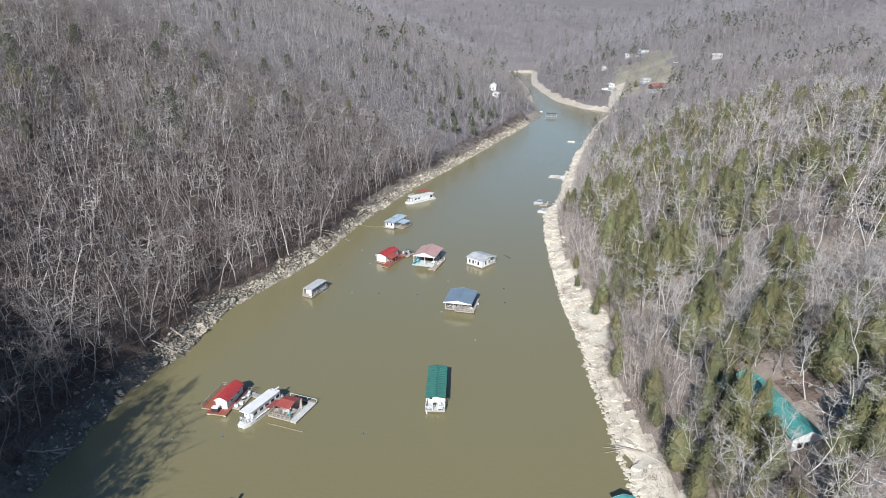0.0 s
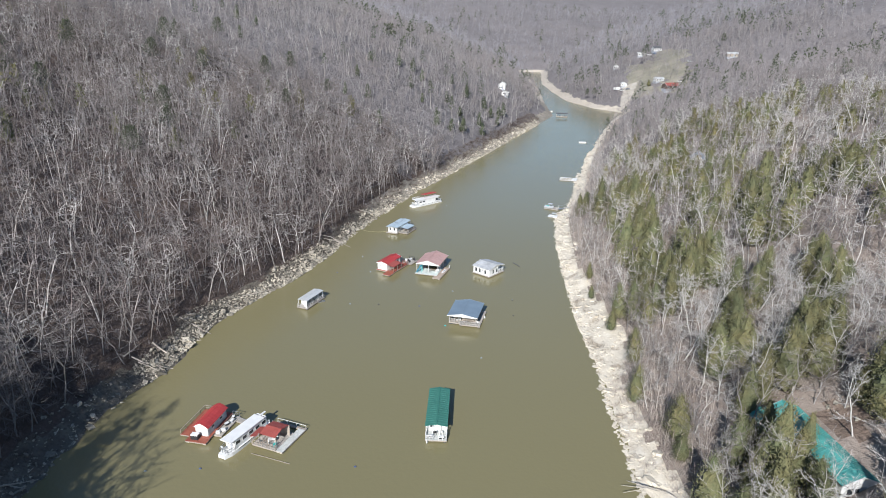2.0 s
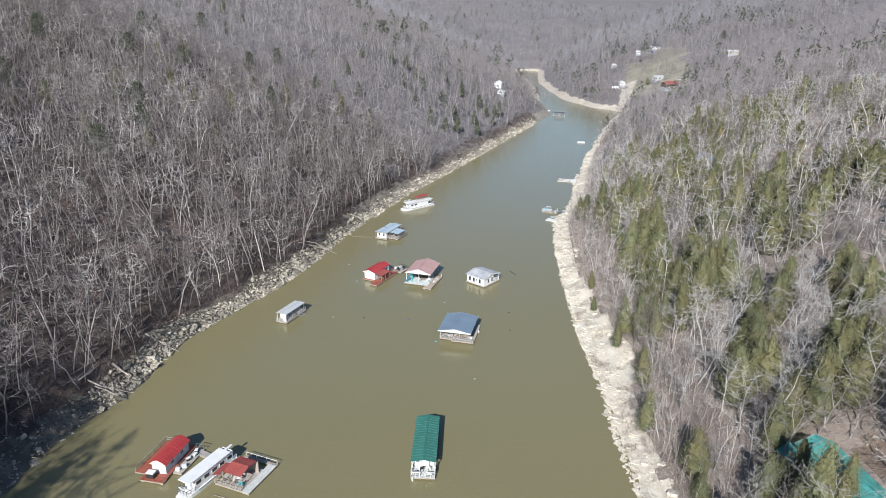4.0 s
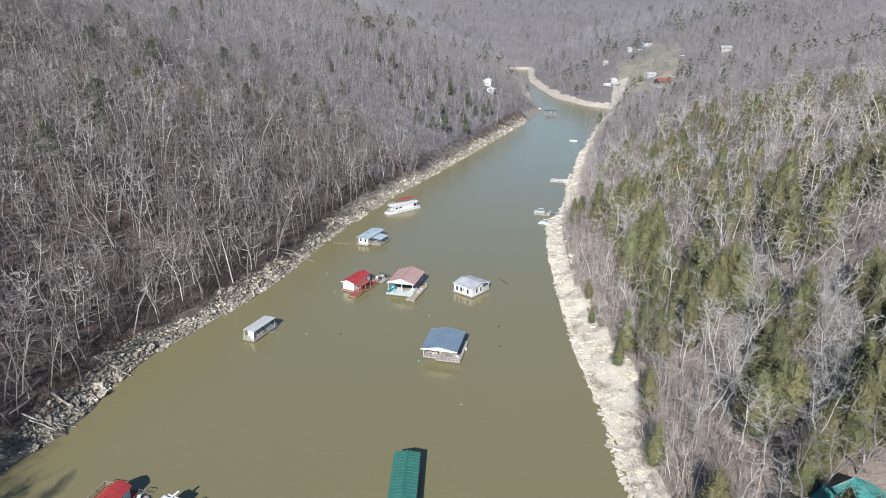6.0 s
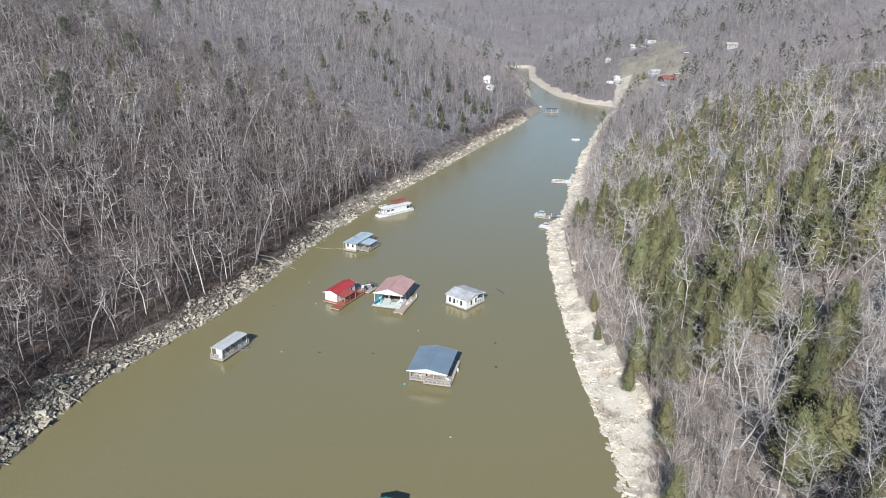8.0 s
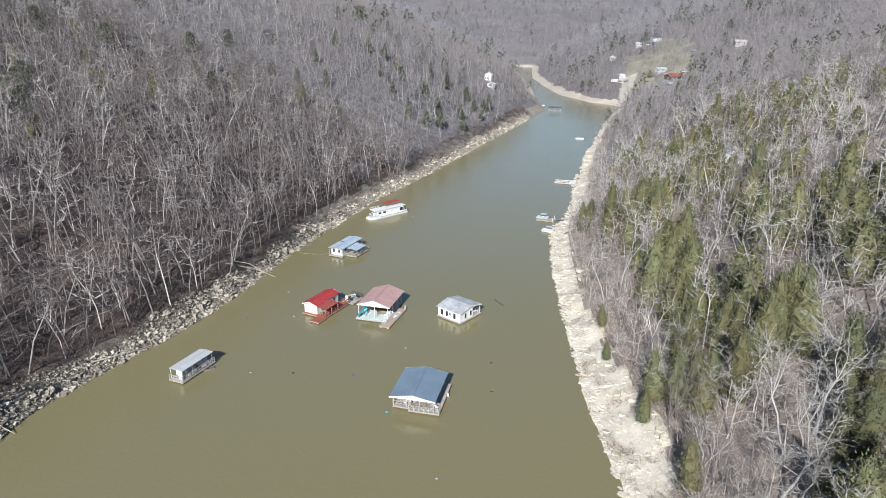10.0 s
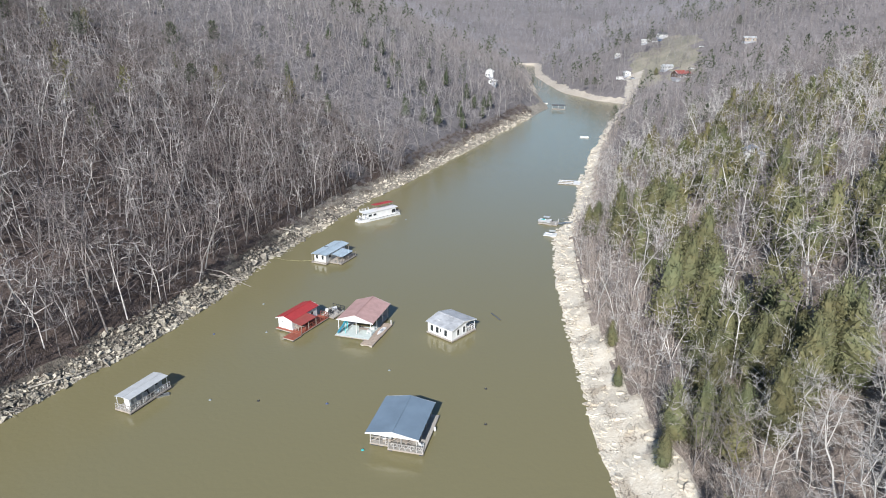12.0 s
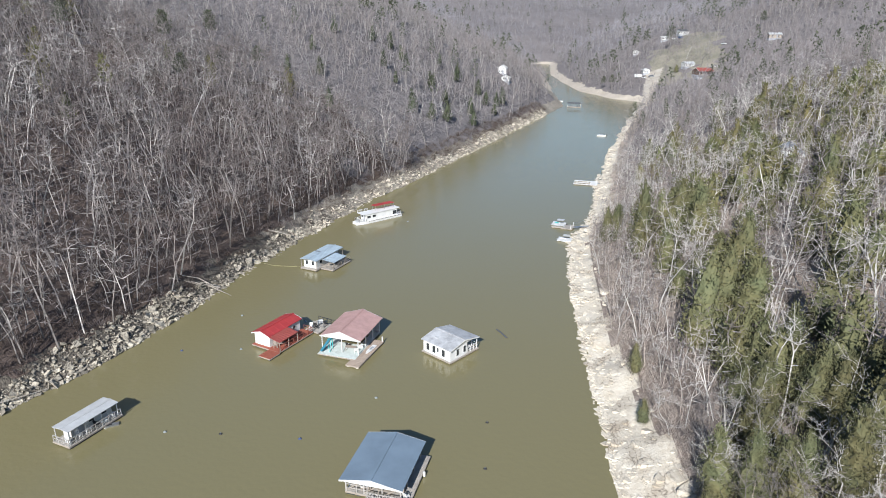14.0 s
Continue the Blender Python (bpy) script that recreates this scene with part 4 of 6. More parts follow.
def roof_slope(parent, material, low0, low1, high1, high0, seam=0.55, label=""):
    """A sheet-metal roof slope with standing seams running up it."""
    bm = bmesh.new()
    l0, l1, h0, h1 = Vector(low0), Vector(low1), Vector(high0), Vector(high1)
    n = max(1, round((l1 - l0).length / seam)) if seam else 1
    up = (l1 - l0).cross(h0 - l0).normalized()
    w = 0.022 / (l1 - l0).length
    prof = [(0.0, 0.0)]
    for k in range(1, n):
        prof += [(k / n - w, 0.0), (k / n - w * 0.6, 0.03), (k / n + w * 0.6, 0.03), (k / n + w, 0.0)]
    prof += [(1.0, 0.0), (1.0, -0.07), (0.0, -0.07)]
    a = [bm.verts.new(l0.lerp(l1, s) + up * z) for s, z in prof]
    b = [bm.verts.new(h0.lerp(h1, s) + up * z) for s, z in prof]
    for i in range(len(prof)):
        j = (i + 1) % len(prof)
        bm.faces.new((a[i], a[j], b[j], b[i]))
    bm.faces.new(a[::-1])
    bm.faces.new(b)
    bmesh.ops.recalc_face_normals(bm, faces=bm.faces)
    return part("roof_panel", bm, material, parent, label)


def gable_roof(parent, material, x0, x1, y0, y1, eave, ridge, along="y", trim=None, seam=0.55):
    """Two roof slopes, the ridge along y or x, a ridge cap, and trim boards along the gables."""
    if along == "y":
        xm = (x0 + x1) / 2
        roof_slope(parent, material, (x0, y1, eave), (x0, y0, eave), (xm, y0, ridge), (xm, y1, ridge), seam)
        roof_slope(parent, material, (x1, y0, eave), (x1, y1, eave), (xm, y1, ridge), (xm, y0, ridge), seam)
        beam_part("ridge_cap", parent, material, (xm, y0, ridge + 0.02), (xm, y1, ridge + 0.02), 0.28, 0.06)
        ends = [((x0, y, eave - 0.1), (xm, y, ridge - 0.1), (x1, y, eave - 0.1)) for y in (y0 - 0.03, y1 + 0.03)]
    else:
        ym = (y0 + y1) / 2
        roof_slope(parent, material, (x0, y0, eave), (x1, y0, eave), (x1, ym, ridge), (x0, ym, ridge), seam)
        roof_slope(parent, material, (x1, y1, eave), (x0, y1, eave), (x0, ym, ridge), (x1, ym, ridge), seam)
        beam_part("ridge_cap", parent, material, (x0, ym, ridge + 0.02), (x1, ym, ridge + 0.02), 0.28, 0.06)
        ends = [((x, y0, eave - 0.1), (x, ym, ridge - 0.1), (x, y1, eave - 0.1)) for x in (x0 - 0.03, x1 + 0.03)]
    if trim:
        for a, b, c in ends:
            beam_part("gable_trim", parent, trim, a, b, 0.05, 0.18)
            beam_part("gable_trim", parent, trim, b, c, 0.05, 0.18)


def gable_wall(parent, material, x0, x1, y, eave, ridge, thick=0.08, along="y", label=""):
    """The triangle of wall under a gable."""
    bm = bmesh.new()
    m = (x0 + x1) / 2
    pts = [(x0, eave), (x1, eave), (m, ridge)]
    at = (lambda a, z, o: (a, y + o, z)) if along == "y" else (lambda a, z, o: (y + o, a, z))
    f, b = [bm.verts.new(at(a, z, 0)) for a, z in pts], [bm.verts.new(at(a, z, thick)) for a, z in pts]
    bm.faces.new(f)
    bm.faces.new(b[::-1])
    for i in range(3):
        bm.faces.new((f[i], b[i], b[(i + 1) % 3], f[(i + 1) % 3]))
    bmesh.ops.recalc_face_normals(bm, faces=bm.faces)
    return part("gable", bm, material, parent, label)


def deck(parent, material, x0, x1, y0, y1, z, along="x", floats=M_FLOAT):
    """Boards on a frame on floats."""
    bm = bmesh.new()
    lo, hi = (y0, y1) if along == "x" else (x0, x1)
    n = max(2, round((hi - lo) / 0.26))
    prof = [(lo, z)]
    for k in range(1, n):
        c = lo + (hi - lo) * k / n
        prof += [(c - 0.018, z), (c - 0.012, z - 0.03), (c + 0.012, z - 0.03), (c + 0.018, z)]
    prof += [(hi, z), (hi, z - 0.05), (lo, z - 0.05)]
    at = (lambda u, v, w: (w, u, v)) if along == "x" else (lambda u, v, w: (u, w, v))
    e0, e1 = (x0, x1) if along == "x" else (y0, y1)
    a, b = [bm.verts.new(at(u, v, e0)) for u, v in prof], [bm.verts.new(at(u, v, e1)) for u, v in prof]
    for i in range(len(prof)):
        j = (i + 1) % len(prof)
        bm.faces.new((a[i], a[j], b[j], b[i]))
    bm.faces.new(a[::-1])
    bm.faces.new(b)
    bmesh.ops.recalc_face_normals(bm, faces=bm.faces)
    part("deck", bm, material, parent)
    bm = bmesh.new()
    for a, b in (((x0, y0), (x1, y0)), ((x1, y0), (x1, y1)), ((x1, y1), (x0, y1)), ((x0, y1), (x0, y0))):
        beam(bm, (*a, z - 0.14), (*b, z - 0.14), 0.06, 0.17)
    part("deck_frame", bm, M_TIMBER, parent)
    if floats:
        rows = max(2, round((x1 - x0) / 2.2))
        for k in range(rows):
            fx = x0 + (x1 - x0) * (k + 0.5) / rows if rows > 2 else (x0 + 0.35, x1 - 0.35)[k]
            rod_part("float", parent, floats, (fx, y0 + 0.12, z - 0.42), (fx, y1 - 0.12, z - 0.42), 0.26, 10)


def railing(parent, material, p, q, z, height=0.95, step=1.5, mid=True):
    p, q = Vector((*p, z)), Vector((*q, z))
    n = max(1, round((q - p).length / step))
    for k in range(n + 1):
        a = p.lerp(q, k / n)
        beam_part("rail_post", parent, material, a, a + Vector((0, 0, height)), 0.07)
    up = Vector((0, 0, height))
    beam_part("top_rail", parent, material, p + up, q + up, 0.09, 0.05)
    if mid:
        beam_part("mid_rail", parent, material, p + up * 0.5, q + up * 0.5, 0.05, 0.05)


def window(parent, face, u, z, w, h, at, frame_material=M_WHITE, name="window"):
    """A window on a wall: face one of x+ x- y+ y-; at: the wall's plane; u: along the wall."""
    s = 0.05 if face[1] == "+" else -0.05
    bm = bmesh.new()
    t = 0.07
    for a, b, c, d in ((u - w / 2, u + w / 2, z - h / 2, z - h / 2 + t), (u - w / 2, u + w / 2, z + h / 2 - t, z + h / 2),
                       (u - w / 2, u - w / 2 + t, z - h / 2 + t, z + h / 2 - t), (u + w / 2 - t, u + w / 2, z - h / 2 + t, z + h / 2 - t)):
        lo, hi = sorted((at, at + s))
        if face[0] == "x":
            box(bm, lo, hi, a, b, c, d)
        else:
            box(bm, a, b, lo, hi, c, d)
    fr = part(name, bm, frame_material, parent)
    lo, hi = sorted((at + s * 0.1, at + s * 0.5))
    b = bmesh.new()
    if face[0] == "x":
        box(b, lo, hi, u - w / 2 + t, u + w / 2 - t, z - h / 2 + t, z + h / 2 - t)
    else:
        box(b, u - w / 2 + t, u + w / 2 - t, lo, hi, z - h / 2 + t, z + h / 2 - t)
    part("pane", b, M_GLASS, fr, "dark glass pane")
    return fr


def door(parent, face, u, z0, w, h, at, material):
    s = 0.06 if face[1] == "+" else -0.06
    lo, hi = sorted((at, at + s))
    d = box_part("door", parent, material, *((lo, hi, u - w / 2, u + w / 2) if face[0] == "x" else (u - w / 2, u + w / 2, lo, hi)), z0, z0 + h, 0.01)
    k = at + s * 1.3
    c = (k, u + w * 0.36, z0 + h * 0.48) if face[0] == "x" else (u + w * 0.36, k, z0 + h * 0.48)
    box_part("door_handle", d, M_METAL, c[0] - 0.04, c[0] + 0.04, c[1] - 0.04, c[1] + 0.04, c[2] - 0.05, c[2] + 0.05, 0.01)
    return d


def cabin(parent, material, x0, x1, y0, y1, z0, z1):
    """Four walls with thickness, each a part, and a floor."""
    t = 0.1
    box_part("front_wall", parent, material, x0, x1, y0, y0 + t, z0, z1, 0.01)
    box_part("back_wall", parent, material, x0, x1, y1 - t, y1, z0, z1, 0.01)
    box_part("side_wall", parent, material, x0, x0 + t, y0 + t, y1 - t, z0, z1, 0)
    box_part("side_wall", parent, material, x1 - t, x1, y0 + t, y1 - t, z0, z1, 0)


def place_on(ob, x, y, z=0.0):
    """The world pose of a point given in a thing's own metres."""
    return ob.matrix_world @ Vector((x, y, z))


def deck_chair(host, x, y, z, turn, material, label):
    p = place_on(host, x, y, z)
    ch = new("deck_chair", None)
    ch.matrix_world = pose(p.x, p.y, p.z, 0, 0, turn)
    tagged(ch, label, "chair", "chairs on the floating houses")
    bm = bmesh.new()
    for k in range(5):
        box(bm, -0.25, 0.25, -0.25 + k * 0.1, -0.17 + k * 0.1, 0.38, 0.41)
    part("seat", bm, material, ch)
    bm = bmesh.new()
    for k in range(5):
        beam(bm, (-0.22 + k * 0.11, 0.24, 0.42), (-0.22 + k * 0.11, 0.42, 1.0), 0.09, 0.03)
    part("backrest", bm, material, ch)
    for sx in (-0.24, 0.24):
        for sy in (-0.22, 0.24):
            beam_part("leg", ch, material, (sx, sy, 0), (sx, sy, 0.38), 0.06)
        beam_part("armrest", ch, material, (sx, -0.24, 0.6), (sx, 0.3, 0.6), 0.08, 0.03)
    return ch


def cooler(host, x, y, z, turn, material, label, w=0.8, d=0.45, h=0.42, name="cooler", category="cooler"):
    p = place_on(host, x, y, z)
    c = new(name, None)
    c.matrix_world = pose(p.x, p.y, p.z, 0, 0, turn)
    tagged(c, label, category)
    box_part("body", c, material, -w / 2, w / 2, -d / 2, d / 2, 0, h * 0.8, 0.04)
    lid = box_part("lid", c, M_WHITE, -w / 2 - 0.02, w / 2 + 0.02, -d / 2 - 0.02, d / 2 + 0.02, h * 0.8 + 0.004, h, 0.03)
    box_part("latch", lid, M_BLACK, -0.05, 0.05, -d / 2 - 0.05, -d / 2 - 0.022, h * 0.72, h * 0.9, 0)
    return c


def table(host, x, y, z, turn, material, label, w=1.5, d=0.8, h=0.74):
    p = place_on(host, x, y, z)
    tb = new("deck_table", None)
    tb.matrix_world = pose(p.x, p.y, p.z, 0, 0, turn)
    tagged(tb, label, "table")
    box_part("tabletop", tb, material, -w / 2, w / 2, -d / 2, d / 2, h - 0.05, h, 0.015)
    for sx in (-1, 1):
        for sy in (-1, 1):
            beam_part("leg", tb, material, (sx * (w / 2 - 0.1), sy * (d / 2 - 0.1), 0), (sx * (w / 2 - 0.1), sy * (d / 2 - 0.1), h - 0.05), 0.07)
    return tb


def hull_mesh(length, beam_w, height, draft=0.25, bow=0.28, taper=0.75):
    """A boat's hull, bow towards -y, as one shell with a flat top."""
    bm = bmesh.new()
    n = 9
    rows = []
    for k in range(n):
        s = k / (n - 1)
        y = -length / 2 + length * s
        w = beam_w / 2 * (1 if s > bow else (1 - (1 - s / bow) ** 2.2 * taper))
        rise = 0.0 if s > bow else (1 - s / bow) ** 2 * draft * 1.4
        rows.append([bm.verts.new(p) for p in ((-w, y, height), (-w * 0.96, y, 0.0), (-w * 0.7, y, -draft + rise), (w * 0.7, y, -draft + rise), (w * 0.96, y, 0.0), (w, y, height))])
    for a, b in zip(rows, rows[1:]):
        for i in range(6):
            bm.faces.new((a[i], a[(i + 1) % 6], b[(i + 1) % 6], b[i]))
    bm.faces.new(rows[0][::-1])
    bm.faces.new(rows[-1])
    bmesh.ops.recalc_face_normals(bm, faces=bm.faces)
    return bm


# ---- floating houses, boathouses and boats on the river ----
def green_houseboat():
    b = thing("houseboat", "long houseboat with a dark green metal roof and white front deck", "houseboat", -3.55, 87.0, 0.8)
    deck(b, M_GREYDECK, -1.9, 1.9, -6.9, 6.9, 0.5)
    cabin(b, M_OFFWHITE, -1.6, 1.6, -4.2, 5.9, 0.5, 2.6)
    gable_roof(b, M_GREEN_ROOF, -2.0, 2.0, -5.75, 6.5, 2.62, 2.95, seam=0.7)
    gable_wall(b, M_WHITE, -1.6, 1.6, -4.2, 2.6, 2.88)
    for x in (-1.8, -0.6, 0.6, 1.8):
        beam_part("porch_post", b, M_WHITE, (x, -5.6, 0.5), (x, -5.6, 2.6), 0.09)
    for p, q in (((-1.85, -6.8), (-0.5, -6.8)), ((0.5, -6.8), (1.85, -6.8)), ((-1.85, -6.8), (-1.85, -4.3)), ((1.85, -6.8), (1.85, -4.3))):
        railing(b, M_WHITE, p, q, 0.5, 0.95, 0.9)
    door(b, "y-", 0.3, 0.52, 0.85, 1.95, -4.2, M_WHITE)
    window(b, "y-", -0.9, 1.7, 0.8, 0.8, -4.2)
    for y in (-2.6, 0.2, 3.0):
        window(b, "x+", y, 1.7, 1.1, 0.75, 1.6)
        window(b, "x-", y, 1.7, 1.1, 0.75, -1.6)
    for y in (4.4, 5.6):
        rod_part("fender", b, M_WHITE, (-2.05, y, 0.15), (-2.05, y, 0.75), 0.14)
    rod_part("fender", b, M_WHITE, (-1.6, -7.05, 0.0), (-1.6, -7.05, 0.6), 0.14)
    cooler(b, -1.2, -6.2, 0.5, 3, M_BLACK, "dark deck box with a white lid on a houseboat deck", 1.0, 0.5, 0.5, "deck_box", "deck box")
    cooler(b, 1.0, -6.3, 0.5, -2, M_BLACK, "dark storage box with a white lid beside railing", 0.9, 0.5, 0.45, "deck_box", "deck box")
    deck_chair(b, 0.9, -5.0, 0.5, 170, M_WHITE, "white plastic deck chair on a houseboat porch")
    deck_chair(b, -0.3, -5.2, 0.5, 190, M_BLACK, "black deck chair on a houseboat porch")


def blue_boathouse():
    b = thing("boathouse", "open boathouse with a slate-blue metal roof and timber dock", "boathouse", 1.5, 129.9, 11.9)
    for x0, x1 in ((-3.4, -2.2), (2.3, 4.4)):
        deck(b, M_DECK, x0, x1, -3.6, 4.9, 0.5)
    deck(b, M_DECK, -2.15, 2.25, -3.65, -2.0, 0.5, "y")
    deck(b, M_DECK, -2.15, 2.25, 3.2, 4.7, 0.5, "y")
    gable_roof(b, M_BLUE_ROOF, -3.65, 3.9, -4.6, 4.6, 2.78, 3.45, trim=M_WHITE, seam=0)
    gable_wall(b, M_WHITE, -3.45, 3.7, -4.45, 2.73, 3.36, label="white gable end")
    gable_wall(b, M_GREYWALL, -3.45, 3.45, 4.3, 2.73, 3.36)
    for y in (-3.5, -1.2, 1.5, 4.3):
        for x in (-3.3, 3.3):
            beam_part("post", b, M_GREYTIMBER, (x, y, 0.5), (x, y, 2.75), 0.14)
    for x in (-3.35, 3.35):
        beam_part("eave_beam", b, M_TIMBER, (x, -4.5, 2.64), (x, 4.5, 2.64), 0.12, 0.18)
    for x in (-1.1, 1.1):
        beam_part("post", b, M_GREYTIMBER, (x, -3.5, 0.5), (x, -3.5, 2.7), 0.12)
    beam_part("tie_beam", b, M_WHITE, (-3.4, -4.42, 2.62), (3.4, -4.42, 2.62), 0.1, 0.2)
    for x in (-3.3, -1.1, 1.1):
        beam_part("brace", b, M_TIMBER, (x, -3.5, 0.6), (x + 2.1, -3.5, 2.2), 0.09)
    for p, q in (((-3.3, -3.55), (-0.7, -3.55)), ((-3.35, -3.5), (-3.35, 4.6))):
        railing(b, M_GREYTIMBER, p, q, 0.5, 1.0, 1.1)
    deck(b, M_DECK, -0.6, 4.4, -4.3, -3.7, 0.5, "y")
    for k in range(6):
        x = -0.5 + k * 0.8
        beam_part("lattice", b, M_GREYTIMBER, (x, -4.25, 0.55), (x + 0.42, -4.25, 1.35), 0.06)
        beam_part("lattice", b, M_GREYTIMBER, (x + 0.42, -4.25, 1.35), (x + 0.85, -4.25, 0.55), 0.06)
    railing(b, M_GREYTIMBER, (-0.55, -4.25), (4.3, -4.25), 0.5, 0.9, 0.85)
    box_part("inner_wall", b, M_TIMBER, -0.4, 3.25, -2.1, -2.0, 0.5, 2.6, 0, "brown board wall")
    box_part("store_wall", b, M_GREYWALL, -2.2, 2.2, 3.1, 3.2, 0.5, 2.6, 0)
    rod_part("fender", b, M_WHITE, (4.56, 1.6, 0.1), (4.56, 1.6, 0.7), 0.15)
    cooler(b, -1.2, -2.7, 0.5, 12, M_TIMBER, "wooden storage chest on a boathouse dock", 1.2, 0.6, 0.6, "storage_chest", "chest")
    table(b, 1.2, -3.0, 0.5, -12, M_TIMBER, "weathered wooden table under the boathouse roof")
    deck_chair(b, 3.8, -3.0, 0.5, 150, M_WHITE, "white deck chair on a weathered dock")


def long_houseboat():
    b = thing("houseboat", "small houseboat with a pale grey roof and cluttered side deck", "houseboat", -38.95, 137.3, 20.9)
    deck(b, M_DECK, -1.5, 1.6, -4.0, 4.0, 0.45)
    cabin(b, M_OFFWHITE, -1.25, 0.25, -2.5, 3.5, 0.45, 2.45)
    gable_roof(b, M_SILVER_ROOF, -1.4, 1.55, -3.8, 3.75, 2.5, 2.62, seam=0)
    for y in (-3.6, -1.2, 1.2, 3.6):
        beam_part("porch_post", b, M_WHITE, (1.25, y, 0.45), (1.25, y, 2.5), 0.08)
    beam_part("porch_post", b, M_WHITE, (-1.25, -3.6, 0.45), (-1.25, -3.6, 2.5), 0.08)
    box_part("wind_screen", b, M_WHITE, 0.25, 1.25, -3.5, -3.42, 0.45, 2.2, 0.01, "white plywood screen")
    railing(b, M_GREYTIMBER, (1.5, -3.9), (1.5, 3.9), 0.45, 0.9, 1.0)
    railing(b, M_GREYTIMBER, (-1.4, -3.9), (1.5, -3.9), 0.45, 0.9, 1.0)
    door(b, "x+", -1.2, 0.47, 0.8, 1.85, 0.25, M_GREYWALL)
    for y in (0.4, 2.3):
        window(b, "x+", y, 1.55, 0.9, 0.7, 0.25)
        window(b, "x-", y, 1.55, 0.9, 0.7, -1.25)
    for k, (y, m) in enumerate(((-2.0, M_WHITE), (-0.4, M_WHITE), (0.6, M_BLACK), (2.8, M_WHITE))):
        deck_chair(b, 0.95, y, 0.45, 80 + 12 * k, m, "white plastic chair on a narrow side deck" if m is M_WHITE else "dark folding chair on a narrow side deck")
    cooler(b, 0.9, 1.7, 0.45, 20, M_WHITE, "white ice chest on a narrow side deck")
    k = thing("kayak", "small grey kayak floating beside a houseboat", "kayak", -36.8, 138.2, 60)
    part("hull", hull_mesh(2.6, 0.7, 0.22, 0.1, 0.5, 0.95), M_METAL, k)
    box_part("cockpit", k, M_BLACK, -0.2, 0.2, -0.35, 0.45, 0.22, 0.25, 0.01)


def pink_boathouse():
    b = thing("boathouse", "open boathouse with a faded pinkish-red roof and pale deck", "boathouse", -8.5, 163.9, 14.5)
    deck(b, M_AQUADECK, -3.5, 3.2, -5.9, -1.2, 0.45, "x")
    for x0, x1 in ((-3.5, -2.0), (1.9, 3.2)):
        deck(b, M_AQUADECK, x0, x1, -1.15, 4.4, 0.45)
    gable_roof(b, M_PINK_ROOF, -3.65, 3.65, -4.6, 4.65, 3.05, 4.25, trim=M_OFFWHITE, seam=0)
    gable_wall(b, M_OFFWHITE, -3.5, 3.5, -4.4, 3.0, 4.15, label="pale gable end")
    gable_wall(b, M_OFFWHITE, -3.5, 3.5, 4.3, 3.0, 4.15)
    for y in (-4.4, -1.4, 1.5, 4.3):
        for x in (-3.35, 3.1):
            beam_part("post", b, M_OFFWHITE, (x, y, 0.45), (x, y, 3.05), 0.13)
    beam_part("post", b, M_OFFWHITE, (0.2, -4.4, 0.45), (0.2, -4.4, 3.0), 0.13)
    beam_part("tie_beam", b, M_OFFWHITE, (-3.5, -4.42, 2.92), (3.5, -4.42, 2.92), 0.1, 0.2)
    box_part("back_wall", b, M_GREYWALL, -3.4, 3.1, 4.2, 4.3, 0.45, 3.0, 0)
    railing(b, M_OFFWHITE, (-3.4, -1.2), (-3.4, 4.3), 0.45, 0.95, 1.4)
    # slide on the front deck
    s = thing("water_slide", "turquoise and blue plastic water slide on the boathouse deck", "slide", *place_on(b, -2.4, -4.6).xy, 14.5, 0.45)
    part("chute", beam(beam(bmesh.new(), (-0.7, -0.9, 0.25), (0.1, 0.7, 1.75), 0.5, 0.06), (0.1, 0.7, 1.75), (0.25, 1.2, 1.85), 0.5, 0.06), M_SLIDE, s)
    for a in ((-0.1, 0.6), (0.55, 0.9)):
        beam_part("frame_leg", s, M_TEALPL, (a[0], a[1], 0), (a[0] - 0.05, a[1], 1.8), 0.09)
    beam_part("frame_leg", s, M_TEALPL, (-0.9, 0.2, 0), (-0.2, 1.1, 1.7), 0.1)
    beam_part("frame_leg", s, M_TEALPL, (0.6, -0.3, 0), (0.2, 1.0, 1.7), 0.1)
    table(b, 1.3, -3.4, 0.45, -14, M_TIMBER, "wooden picnic table under the boathouse roof", 1.8, 0.8)
    cooler(b, 2.4, -2.0, 0.45, 0, M_WHITE, "white ice chest under the boathouse roof")
    deck_chair(b, 0.3, -2.4, 0.45, 160, M_BLACK, "dark deck chair under the boathouse roof")
    deck_chair(b, 2.3, -3.7, 0.45, 200, M_WHITE, "white deck chair under the boathouse roof")
    p = thing("floating_pier", "weathered wooden floating pier beside the pink-roofed boathouse", "pier", -5.65, 159.8, 17.5)
    deck(p, M_BROWNDECK, -1.15, 1.15, -4.6, 4.7, 0.4, floats=M_FOAM)
    rod_part("mooring_post", p, M_WHITE, (0.95, 4.5, 0.35), (0.95, 4.5, 1.3), 0.1)
    pb = thing("paddle_board", "long white paddle board lying on a wooden pier", "paddle board", *place_on(p, 0.35, 1.2).xy, 20, 0.41)
    part("board", hull_mesh(3.1, 0.75, 0.1, 0.0, 0.45, 0.9), M_WHITE, pb)
    box_part("grip_pad", pb, M_GREYWALL, -0.22, 0.22, -0.2, 0.9, 0.1, 0.115, 0)


